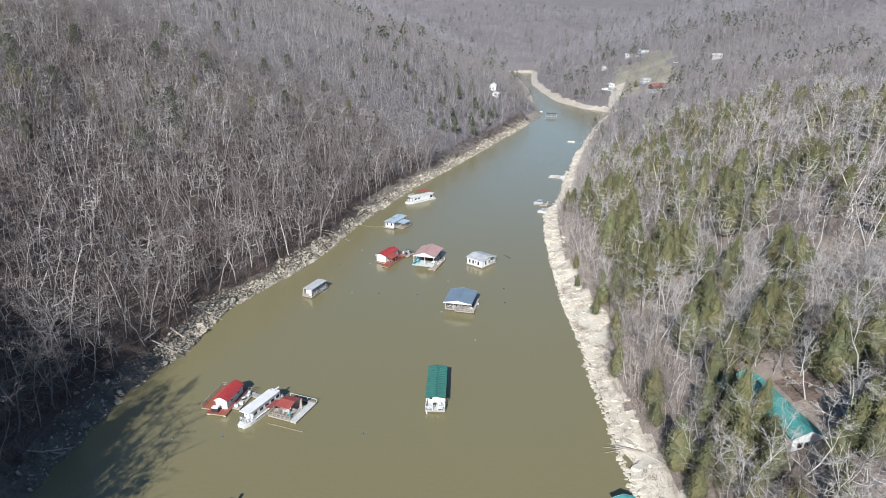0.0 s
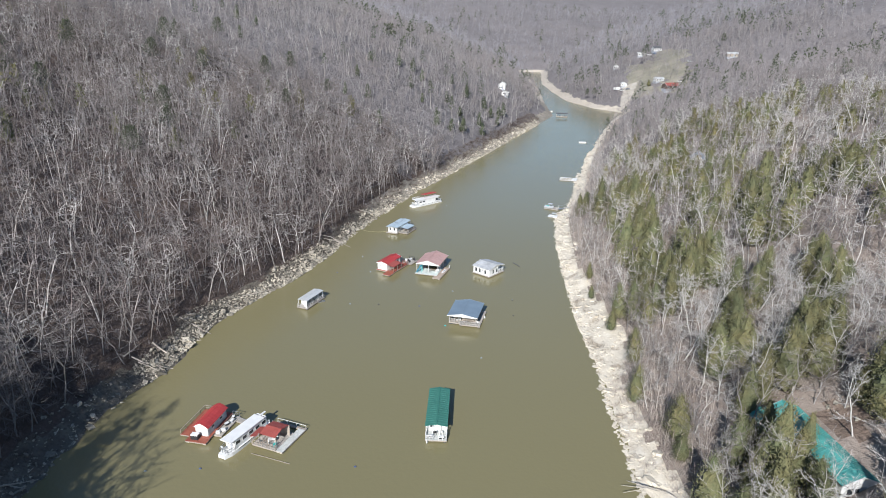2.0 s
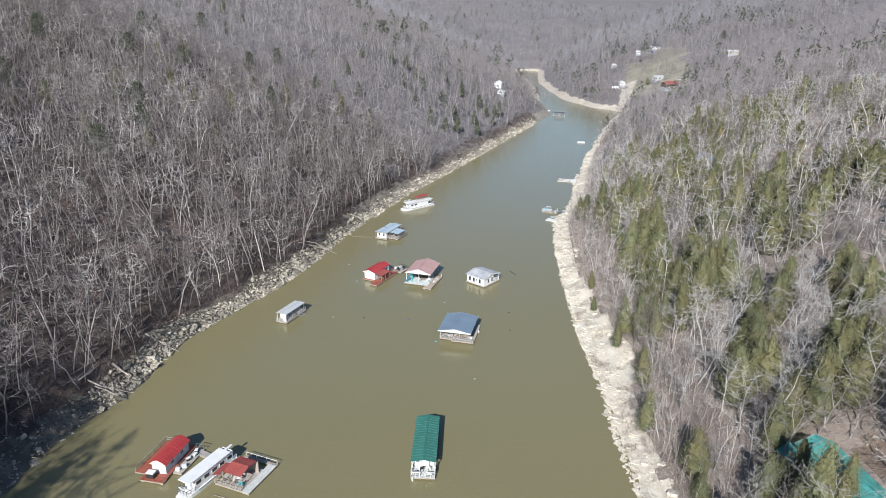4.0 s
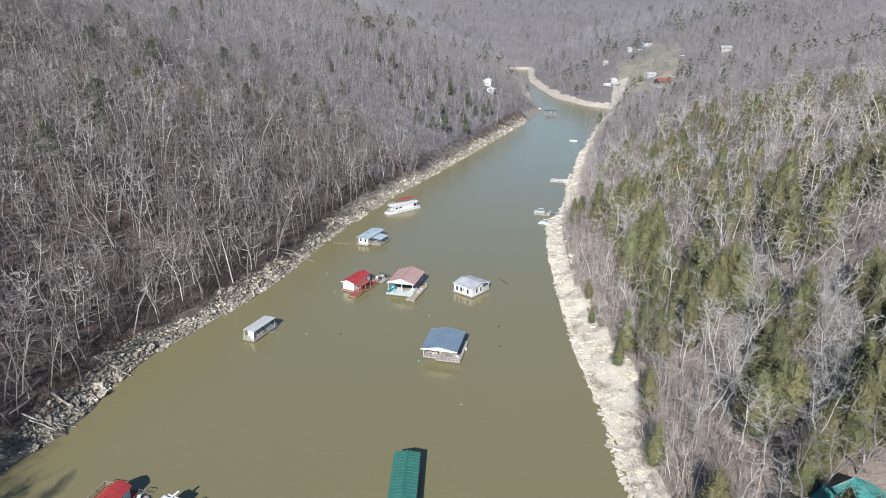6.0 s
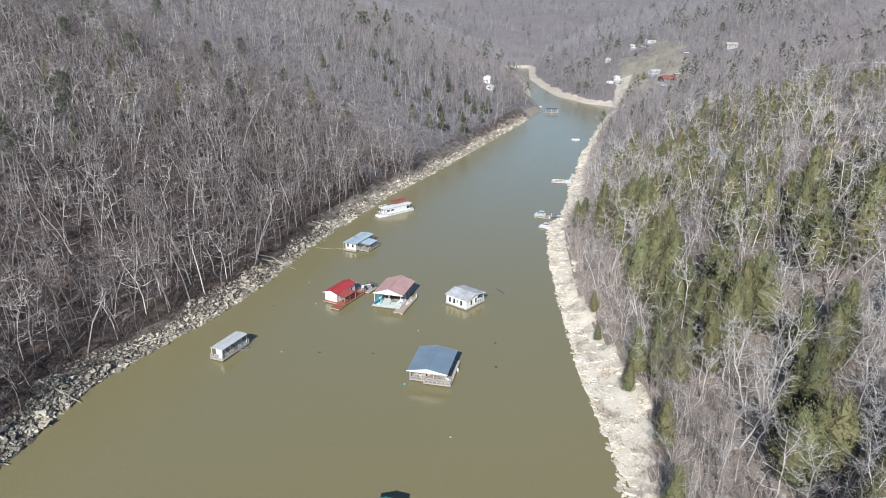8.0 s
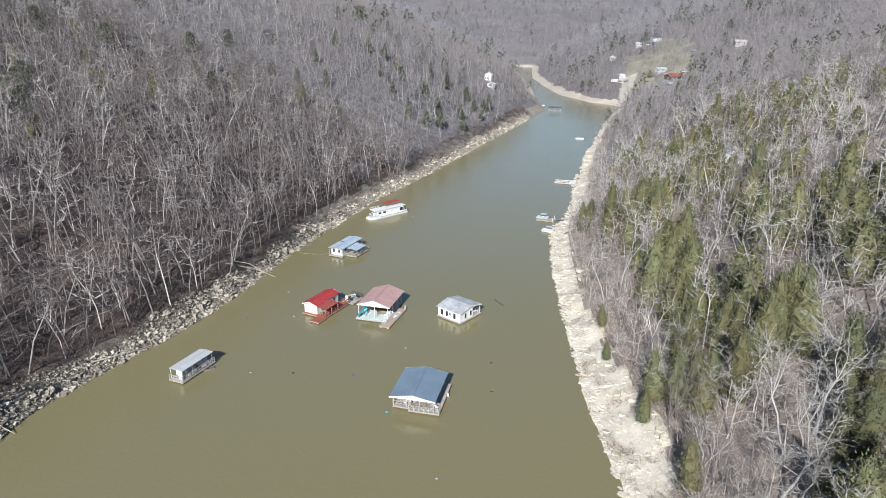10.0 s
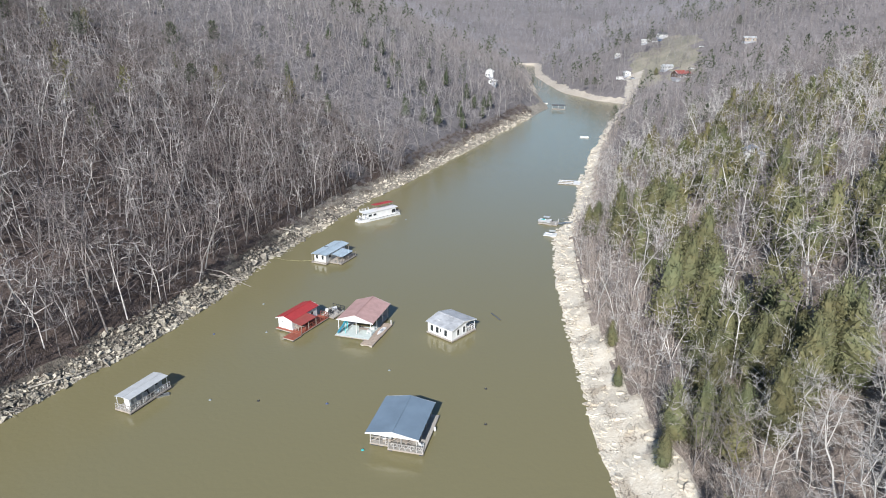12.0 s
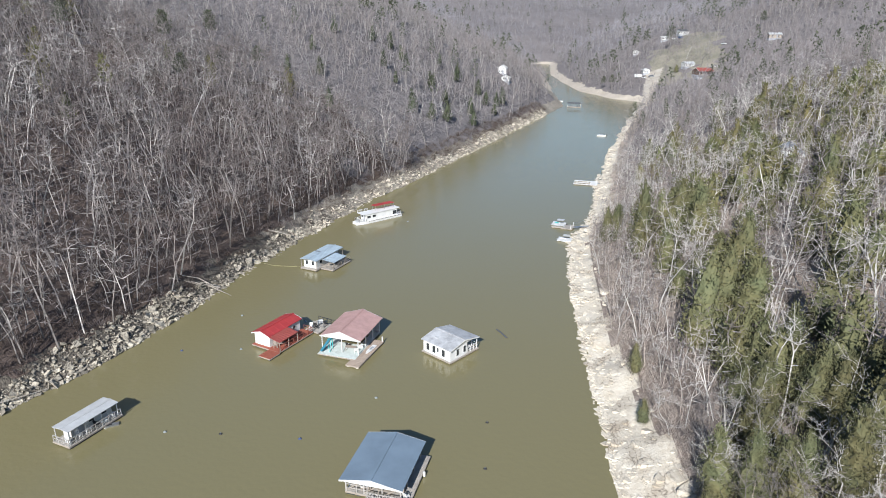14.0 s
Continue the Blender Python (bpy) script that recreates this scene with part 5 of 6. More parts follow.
def red_house():
    b = thing("floating_house", "white floating cabin with a bright red metal roof and red deck", "floating house", -21.5, 164.6, 26)
    deck(b, M_REDDECK, -1.9, 4.1, -4.3, 4.2, 0.45)
    deck(b, M_REDDECK, 1.9, 4.3, -6.7, -4.35, 0.42, "y")
    cabin(b, M_WHITE, -1.65, 1.65, -3.75, 3.7, 0.45, 2.5)
    gable_roof(b, M_RED_ROOF, -1.95, 1.95, -4.1, 4.05, 2.55, 3.15, trim=M_WHITE, seam=1.3)
    gable_wall(b, M_WHITE, -1.65, 1.65, -3.75, 2.5, 3.05)
    roof_slope(b, M_RED_ROOF_B, (4.2, -4.1, 2.15), (4.2, 0.4, 2.15), (1.9, 0.4, 2.5), (1.9, -4.1, 2.5))
    for y in (-4.0, -1.9, 0.3):
        beam_part("porch_post", b, M_TIMBER, (4.05, y, 0.45), (4.05, y, 2.15), 0.1)
    for p, q in (((4.05, -4.2), (4.05, 4.1)), ((2.2, 4.1), (4.05, 4.1))):
        railing(b, M_REDDECK, p, q, 0.45, 0.95, 1.2)
    window(b, "y-", -0.7, 1.75, 0.35, 0.4, -3.75)
    door(b, "x+", -2.2, 0.47, 0.85, 1.9, 1.65, M_GREYWALL)
    for y in (-0.2, 2.2):
        window(b, "x+", y, 1.6, 0.9, 0.75, 1.65)
        window(b, "x-", y, 1.6, 0.9, 0.75, -1.65)
    table(b, 3.0, -2.6, 0.45, 20, M_TIMBER, "brown wooden table on a red deck")
    deck_chair(b, 2.4, -3.4, 0.45, 30, M_TIMBER, "brown wooden chair on a red deck")
    deck_chair(b, 3.5, -0.6, 0.45, 200, M_BLACK, "dark chair on a red deck")
    d = thing("cluttered_float", "small float crowded with chairs behind the red cabin", "float", *place_on(b, 3.6, 6.4).xy, 26)
    deck(d, M_DECK, -1.4, 1.5, -2.0, 1.8, 0.4)
    railing(d, M_BLACK, (-1.4, 1.75), (1.4, 1.75), 0.4, 1.0, 0.9)
    for k, (x, y) in enumerate(((-0.8, -1.2), (0.2, -0.9), (1.0, -0.2), (-0.3, 0.5), (0.8, 1.0), (-1.0, 0.2))):
        deck_chair(d, x, y, 0.4, 40 * k, (M_WHITE, M_BLACK, M_GREYTIMBER)[k % 3], ("white plastic chair on a crowded float", "black chair on a crowded float", "grey wooden chair on a crowded float")[k % 3])
    cooler(d, -0.6, 1.2, 0.4, 30, M_GREYWALL, "grey storage box on a crowded float", 0.9, 0.5, 0.6, "deck_box", "deck box")


def grey_house():
    b = thing("floating_house", "white floating cabin with a weathered grey low-pitched metal roof", "floating house", 8.2, 161.9, 39.8)
    deck(b, M_DECK, -3.15, 3.15, -3.5, 3.6, 0.4)
    cabin(b, M_WHITE, -2.95, 2.95, -3.3, 0.9, 0.4, 2.45)
    gable_roof(b, M_GREY_ROOF, -3.2, 3.25, -3.6, 3.6, 2.5, 3.25, "x", M_OFFWHITE, 0)
    gable_wall(b, M_OFFWHITE, -3.3, 3.4, 2.92, 2.45, 3.15, 0.08, "x")
    gable_wall(b, M_OFFWHITE, -3.3, 3.4, -2.98, 2.45, 3.15, 0.08, "x")
    for x in (-1.9, -0.55, 1.5):
        window(b, "y-", x, 1.45, 0.8, 1.35, -3.3)
    window(b, "y-", 0.3, 1.6, 0.5, 0.9, -3.3)
    for y in (-1.5, 0.2):
        window(b, "x+", y, 1.45, 0.75, 1.3, 2.95)
    for x in (-2.9, 0, 2.9):
        beam_part("porch_post", b, M_WHITE, (x, 3.4, 0.4), (x, 3.4, 2.5), 0.1)
    railing(b, M_WHITE, (2.9, 1.0), (2.9, 3.4), 0.4, 0.9, 0.8)
    railing(b, M_WHITE, (-2.9, 3.45), (2.9, 3.45), 0.4, 0.9, 1.2)
    door(b, "y+", 0.6, 0.42, 0.85, 1.9, 0.9, M_GREYWALL)
    deck_chair(b, 2.2, 1.9, 0.4, 210, M_WHITE, "white deck chair on a shaded porch")
    cooler(b, 1.2, 1.6, 0.4, 0, M_WHITE, "white ice chest on a shaded porch")
    box_part("hatch", b, M_SILVER_ROOF, -1.6, -0.8, -2.2, -1.7, 2.86, 2.95, 0.01)


def pale_blue_house():
    b = thing("floating_house", "white floating cabin with pale blue metal roofs at two levels", "floating house", -22.2, 201.4, 22)
    deck(b, M_DECK, -2.3, 1.9, -5.2, 5.1, 0.4)
    deck(b, M_DECK, 1.95, 5.2, -3.6, 3.4, 0.4)
    cabin(b, M_WHITE, -2.0, 1.3, -4.3, 4.4, 0.4, 2.4)
    gable_roof(b, M_SKY_ROOF, -2.3, 2.1, -5.3, 5.3, 2.55, 2.8, seam=0.6)
    roof_slope(b, M_SKY_ROOF, (5.2, -3.1, 2.0), (5.2, 1.9, 2.0), (2.15, 1.9, 2.3), (2.15, -3.1, 2.3))
    for x, y in ((5.0, -2.9), (5.0, -0.6), (5.0, 1.7), (-2.1, -5.1), (1.9, -5.1), (1.9, 5.1), (-2.1, 5.1)):
        beam_part("porch_post", b, M_TIMBER, (x, y, 0.4), (x, y, 2.0 if x > 4 else 2.55), 0.1)
    for x in (-1.2, 0.4):
        window(b, "y-", x, 1.5, 0.75, 1.1, -4.3)
    for y in (-2.6, 0.0, 2.6):
        window(b, "x+", y, 1.5, 0.9, 0.8, 1.3)
    railing(b, M_TIMBER, (5.1, -3.5), (5.1, 3.3), 0.4, 0.9, 1.2)
    railing(b, M_TIMBER, (2.0, -3.5), (5.1, -3.5), 0.4, 0.9, 1.2)
    box_part("skylight", b, M_DARK_ROOF, -1.9, -0.5, -0.1, 0.1, 2.66, 2.78, 0)
    table(b, 3.4, -1.6, 0.4, 30, M_TIMBER, "wooden table under a low porch roof")
    deck_chair(b, 3.2, 0.4, 0.4, 120, M_BLACK, "dark chair under a low porch roof")


def cruiser(x, y, heading, length, label, canopy, wide=1.0):
    """A white houseboat on a hull, bow towards -y."""
    b = thing("houseboat", label, "houseboat", x, y, heading)
    L = length
    part("hull", hull_mesh(L, 3.7, 0.7, 0.3, 0.22, 0.45), M_WHITE, b)
    beam_part("rub_rail", b, M_BLACK, (-1.88, -L * 0.26, 0.62), (-1.88, L * 0.5, 0.62), 0.06)
    beam_part("rub_rail", b, M_BLACK, (1.88, -L * 0.26, 0.62), (1.88, L * 0.5, 0.62), 0.06)
    y0, y1 = -L * 0.30, L * (0.40 if canopy else 0.43)
    cabin(b, M_WHITE, -1.5, 1.5, y0, y1, 0.7, 2.55)
    bm = box(bmesh.new(), -1.75, 1.75, y0 - 1.0, y1 + 0.9, 2.56, 2.7)
    side = [e for e in bm.edges if abs(e.verts[0].co.z - e.verts[1].co.z) > 0.1 and e.verts[0].co.y > 0]
    bmesh.ops.bevel(bm, geom=side, offset=1.5 if not canopy else 0.3, segments=6, affect="EDGES")
    part("roof", bm, M_WHITE, b)
    n = max(3, round((y1 - y0) / 1.7))
    for k in range(n):
        u = y0 + (y1 - y0) * (k + 0.5) / n
        for face, at in (("x+", 1.5), ("x-", -1.5)):
            if not canopy or k < 2:
                window(b, face, u, 1.75, (y1 - y0) / n * 0.72, 0.75, at)
            elif k == n - 1:
                # Dark pane in place of the open, shaded aft end of the cabin.
                window(b, face, u, 1.6, (y1 - y0) / n * 0.85, 1.2, at)
    door(b, "y-", 0.4, 0.72, 0.8, 1.75, y0, M_GREYWALL)
    window(b, "y-", -0.7, 1.75, 0.9, 0.7, y0)
    railing(b, M_METAL, (-1.3, -L * 0.44), (1.3, -L * 0.44), 0.7, 0.8, 0.9)
    for s in (-1, 1):
        railing(b, M_METAL, (s * 1.3, -L * 0.44), (s * 1.75, -L * 0.31), 0.7, 0.8, 0.9)
        railing(b, M_WHITE, (s * 1.7, y1 + 0.2), (s * 1.7, L * 0.48), 0.7, 0.8, 0.9)
    deck_chair(b, -0.7, -L * 0.38, 0.71, 160, M_WHITE, "white deck chair on a houseboat bow")
    if canopy:
        roof_slope(b, M_RED_ROOF, (-2.4, 6.0, 3.9), (-2.4, -0.6, 3.9), (0.2, -0.6, 4.05), (0.2, 6.0, 4.05))
        for u in (-0.4, 2.6, 5.8):
            for v in (-1.6, 0.0):
                beam_part("canopy_post", b, M_METAL, (v, u, 2.7), (v, u, 3.92), 0.06)
        railing(b, M_WHITE, (-1.7, y0 - 0.9), (-1.7, y0 + 2.5), 2.7, 0.6, 1.1)
        box_part("outboard_motor", b, M_BLACK, -0.3, 0.3, L * 0.5, L * 0.5 + 0.5, 0.2, 1.1, 0.08)
    b.scale = (wide, 1, 1)
    return b


def red_cabin():
    b = thing("floating_house", "small white floating cabin with a red roof on a red-brown deck", "floating house", -44.3, 82.7, 10)
    deck(b, M_REDDECK, -4.0, 1.7, -3.6, 4.4, 0.45)
    deck(b, M_REDDECK, -2.2, 1.8, -5.0, -3.65, 0.42, "y", M_FOAM)
    cabin(b, M_OFFWHITE, -1.2, 1.2, -3.1, 3.1, 0.45, 2.2)
    # barrel-like roof of four slopes
    prof = [(-1.75, 2.05), (-0.9, 2.72), (-0.1, 3.05), (0.75, 2.72), (1.5, 2.2)]
    for (xa, za), (xb, zb) in zip(prof, prof[1:]):
        roof_slope(b, M_RED_ROOF, (xa, 3.35, za), (xa, -3.3, za), (xb, -3.3, zb), (xb, 3.35, zb), 0.7)
    bm = bmesh.new()
    f = [bm.verts.new((x, -3.12, z - 0.08)) for x, z in prof]
    k = [bm.verts.new((x, -3.02, z - 0.08)) for x, z in prof]
    bm.faces.new(f)
    bm.faces.new(k[::-1])
    for i in range(5):
        bm.faces.new((f[i], k[i], k[(i + 1) % 5], f[(i + 1) % 5]))
    bmesh.ops.recalc_face_normals(bm, faces=bm.faces)
    part("gable", bm, M_WHITE, b)
    for y in (-1.4, 1.2):
        window(b, "x+", y, 1.5, 0.9, 0.6, 1.2)
    door(b, "y-", 0.5, 0.47, 0.75, 1.7, -3.12, M_WHITE)
    for p, q in (((-3.9, -3.5), (-3.9, 4.3)), ((-3.9, 4.3), (-1.6, 4.3))):
        railing(b, M_TIMBER, p, q, 0.45, 0.9, 1.6)
    cooler(b, -0.7, -4.1, 0.45, -8, M_BLACK, "large dark ice chest with a white lid on a red deck", 1.3, 0.9, 1.0, "ice_chest", "ice chest")
    d = thing("cluttered_float", "narrow grey float with junk moored beside the red-roofed cabin", "float", *place_on(b, 2.7, 0.6).xy, 12)
    deck(d, M_DECK, -0.8, 0.7, -3.0, 3.2, 0.35)
    for k, (x, y, m) in enumerate(((-0.3, -2.4, M_WHITE), (0.2, -1.5, M_WHITE), (-0.2, 0.2, M_BLACK), (0.2, 1.4, M_GREYWALL), (-0.2, 2.4, M_BLACK))):
        cooler(d, x, y, 0.35, 25 * k, m, "storage box on a narrow grey float", 0.7, 0.5, 0.5, "deck_box", "deck box")
    railing(d, M_METAL, (-0.7, 3.15), (0.65, 3.15), 0.35, 1.0, 0.7)
    g = thing("gangway", "grey slatted gangway floating between houseboats", "gangway", -39.4, 84.6, 116)
    deck(g, M_DECK, -0.6, 0.6, -1.9, 1.9, 0.3)


def red_porch_float():
    b = thing("floating_porch", "open wooden float with a brick-red roof and pale walkway", "floating porch", -31.3, 79.9, 20)
    deck(b, M_DECK, -3.1, 1.7, -3.4, -1.0, 0.42)
    deck(b, M_DECK, -3.1, 1.7, -0.95, 2.0, 0.42)
    deck(b, M_GREYDECK, 1.75, 3.1, -3.4, 3.5, 0.42, "x", M_FOAM)
    deck(b, M_TIMBER, -3.1, 3.1, 3.5, 4.0, 0.40, "y", M_FOAM)
    gable_roof(b, M_RED_ROOF_B, -1.8, 1.4, -2.8, 1.2, 2.5, 2.95, "x", seam=0.5)
    roof_slope(b, M_RED_ROOF_B, (-3.5, -3.4, 1.9), (-2.15, -3.4, 2.3), (-2.15, -0.4, 2.3), (-3.5, -0.4, 1.9))
    for x in (-2.0, -0.2, 1.5):
        for y in (-2.8, 1.2):
            beam_part("post", b, M_TIMBER, (x, y, 0.42), (x, y, 2.5), 0.1)
    for y in (-3.2, -0.6):
        beam_part("post", b, M_TIMBER, (-3.35, y, 0.3), (-3.35, y, 1.9), 0.09)
    box_part("back_wall", b, M_TIMBER, -2.0, 1.5, 1.1, 1.2, 0.42, 2.45, 0)
    railing(b, M_TIMBER, (-3.0, -3.35), (1.7, -3.35), 0.42, 0.85, 1.0)
    railing(b, M_OFFWHITE, (-3.0, 3.95), (3.0, 3.95), 0.42, 0.6, 2.0, False)
    table(b, -0.2, -1.7, 0.42, 10, M_WHITE, "white table under a brick-red roof", 1.3, 0.7)
    deck_chair(b, 0.9, -2.4, 0.42, 210, M_TEALPL, "turquoise plastic chair under a brick-red roof")
    deck_chair(b, -1.2, -2.2, 0.42, 130, M_TIMBER, "brown chair under a brick-red roof")
    deck_chair(b, -0.3, -0.3, 0.42, 10, M_WHITE, "white chair under a brick-red roof")


def covered_dock(x, y, heading, w, l, roof, label):
    """A plain covered slip: dock, posts and roof."""
    b = thing("covered_dock", label, "boathouse", x, y, heading)
    deck(b, M_DECK, -w / 2, -w / 2 + 1.2, -l / 2, l / 2, 0.4)
    deck(b, M_DECK, w / 2 - 1.2, w / 2, -l / 2, l / 2, 0.4)
    deck(b, M_DECK, -w / 2 + 1.25, w / 2 - 1.25, l / 2 - 1.2, l / 2, 0.4, "y")
    for sy in (-l / 2 + 0.3, 0, l / 2 - 0.3):
        for sx in (-w / 2 + 0.2, w / 2 - 0.2):
            beam_part("post", b, M_OFFWHITE, (sx, sy, 0.4), (sx, sy, 2.7), 0.13)
    gable_roof(b, roof, -w / 2 - 0.2, w / 2 + 0.2, -l / 2 - 0.2, l / 2 + 0.2, 2.7, 3.3, trim=M_OFFWHITE)
    railing(b, M_OFFWHITE, (-w / 2 + 0.05, -l / 2), (-w / 2 + 0.05, l / 2), 0.4, 0.9, 1.8)
    return b


def finger_dock(x, y, heading, l, label, gap=1.2):
    """A T-shaped open dock of two fingers and a gangway, which reaches the bank at +x."""
    b = thing("dock", label, "dock", x, y, heading)
    for s in (-gap, 0, gap) if gap > 2 else (-gap, gap):
        deck(b, M_WHITE if gap > 2 else M_DECK, -l, 0, s - 0.4, s + 0.4, 0.35, "x", M_FOAM)
    deck(b, M_WHITE if gap > 2 else M_DECK, 0.02, 2.4, -gap - 0.6, gap + 0.6, 0.35, "y", M_FOAM)
    beam_part("gangway", b, M_METAL, (2.4, 0, 0.4), (6.5, 0.3, 1.2), 0.9, 0.08)
    for s in (-1.6, 1.6):
        rod_part("mooring_post", b, M_OFFWHITE, (2.0, s, 0.2), (2.0, s, 1.3), 0.09)
    return b


def pontoon_boat(x, y, heading, cover, side, seat, label, size):
    b = thing("pontoon_boat", label, "boat", x, y, heading)
    for s in (-0.9, 0.9):
        rod_part("pontoon", b, M_METAL, (s, -3.0, 0.1), (s, 2.9, 0.1), 0.3, 10)
        rod_part("pontoon_nose", b, M_METAL, (s, -3.6, 0.25), (s, -3.0, 0.1), 0.05, 10, 0.3)
    box_part("deck", b, M_GREYDECK, -1.25, 1.25, -3.0, 2.9, 0.42, 0.5, 0.01)
    for s in (-1.22, 1.18):
        box_part("side_panel", b, side, s, s + 0.04, -2.8, 2.6, 0.5, 1.15, 0)
    box_part("bench", b, seat, -1.1, -0.5, -2.0, 0.4, 0.5, 0.95, 0.05)
    box_part("console", b, M_WHITE, 0.4, 1.0, 0.0, 0.7, 0.5, 1.4, 0.06)
    slab = bmesh.new()
    slab_between(slab, (-1.2, -0.8, 2.4), (1.2, -0.8, 2.4), (1.2, 2.0, 2.45), (-1.2, 2.0, 2.45), 0.06)
    part("canopy", slab, cover, b)
    for sx in (-1.15, 1.15):
        for sy in (-0.7, 1.9):
            beam_part("canopy_post", b, M_METAL, (sx, sy, 0.5), (sx, sy, 2.38), 0.04)
    box_part("outboard_motor", b, M_BLACK, -0.25, 0.25, 2.92, 3.4, 0.1, 1.1, 0.08)
    b.scale = (size, size, size)
    return b


green_houseboat()
blue_boathouse()
long_houseboat()
pink_boathouse()
red_house()
grey_house()
pale_blue_house()
cruiser(-15.0, 236.4, 46.0, 15.0, "long white houseboat with a red canopy on its upper deck", True, 0.9)
cruiser(-37.15, 79.1, 24.0, 11.0, "white houseboat with a plain white rounded flat roof", False, 0.68)
red_cabin()
red_porch_float()
covered_dock(78.8, 506.5, 100, 4.0, 9.0, M_DARK_ROOF, "far covered dock with a dark roof and white frame")
covered_dock(26.5, 49.8, -6, 3.2, 9.6, M_TEAL_ROOF, "covered dock with a teal roof beside the stone bank")
cruiser(-35.2, 47.6, 8.0, 10.0, "white houseboat with a flat roof moored alone", False)
finger_dock(52.0, 284.0, 14, 5.6, "white two-fingered floating dock on the stone bank", 2.5)
finger_dock(36.4, 232.6, 20, 3.2, "small floating dock with a gangway to the bank")
pontoon_boat(35.2, 234.6, 112, M_SILVER_ROOF, M_GREYWALL, M_TEALPL, "small pontoon boat with a pale canopy tied to a dock", 0.66)
pontoon_boat(35.0, 221.2, 108, M_GREYDECK, M_GREYWALL, M_WHITE, "small grey pontoon boat tied up at the stone bank", 0.62)


def skiff(x, y, heading, label):
    b = thing("skiff", label, "boat", x, y, heading)
    part("hull", hull_mesh(4.4, 1.6, 0.5, 0.15, 0.4, 0.85), M_WHITE, b)
    for u in (-0.7, 0.5, 1.6):
        box_part("bench", b, M_WHITE, -0.7, 0.7, u - 0.15, u + 0.15, 0.5, 0.56, 0.01)
    box_part("outboard_motor", b, M_BLACK, -0.18, 0.18, 2.2, 2.55, 0.2, 0.95, 0.05)


skiff(75.0, 387.6, 100, "small white skiff moored off the far bank")
skiff(73.6, 540.0, 75, "small white skiff moored by the far point")


# ---- buoys, ropes and drift ----
def buoy(x, y, material, label, r=0.2):
    b = thing("buoy", label, "buoy", x, y, 0, 0, "mooring buoys")
    bm = bmesh.new()
    bmesh.ops.create_uvsphere(bm, u_segments=12, v_segments=8, radius=r)
    bmesh.ops.scale(bm, vec=(1.25, 0.95, 0.8), verts=bm.verts)
    part("float", bm, material, b)
    rod_part("ring", b, M_METAL, (0, 0, r * 0.75), (0, 0, r * 1.15), 0.05)


for x, y, m, label in ((-2.0, 147.2, M_BUOY, "grey foam mooring buoy on the water"), (-21.2, 137.4, M_BLACK, "black mooring buoy on the water"),
                       (-28.7, 137.4, M_BUOY, "grey foam mooring buoy on the water"), (-10.5, 137.0, M_NAVY, "dark blue mooring buoy on the water"),
                       (13.6, 132.4, M_BLACK, "black mooring buoy on the water"), (-30.9, 173.1, M_BUOY, "grey foam mooring buoy on the water"),
                       (-6.3, 235.0, M_BUOY, "grey foam mooring buoy on the water"), (-36.2, 159.3, M_NAVY, "dark blue mooring buoy on the water"),
                       (-50.7, 70.5, M_BUOY, "grey foam mooring buoy on the water"), (-16.7, 73.1, M_NAVY, "dark blue mooring buoy on the water"),
                       (5.0, 110.5, M_BUOY, "grey foam mooring buoy on the water"), (-3.4, 126.0, M_TEALPL, "turquoise buoy beside the boathouse"),
                       (-42.0, 71.5, M_NAVY, "dark blue mooring buoy on the water"), (14.0, 142.0, M_BLACK, "black mooring buoy on the water"),
                       (-18.6, 171.5, M_BUOY, "grey foam mooring buoy on the water"), (-26.6, 160.4, M_BUOY, "grey foam mooring buoy on the water")):
    buoy(x, y, m, label)


def rope(points, r, material, label, name="mooring_rope", category="rope"):
    v, f = tube(points, [r] * len(points), 5)
    s = Soup()
    s.add(v, f)
    return tagged(new(name, s.mesh(name, [material], True)), label, category)


rope([(-26.0, 198.0, 0.5), (-29.0, 198.5, 0.12), (-33.0, 199.0, 0.1), (-37.0, 199.4, 0.8)], 0.028, M_YELLOW, "yellow mooring rope from a floating cabin to the bank")
rope([(-34.8, 75.6, 0.1), (-31.0, 74.4, 0.08), (-27.6, 73.2, 0.1)], 0.05, M_TIMBER, "long wooden pole floating in the water", "floating_pole", "pole")
rope([(16.2, 170.2, 0.05), (16.9, 168.9, 0.12), (17.9, 167.0, 0.04)], 0.16, M_DARK_ROOF, "dark waterlogged branch floating in the river", "floating_branch", "branch")
rope([(37.5, 233.0, 0.6), (42.0, 235.0, 1.4)], 0.04, M_METAL, "steel cable from a dock to the bank", "dock_cable", "cable")


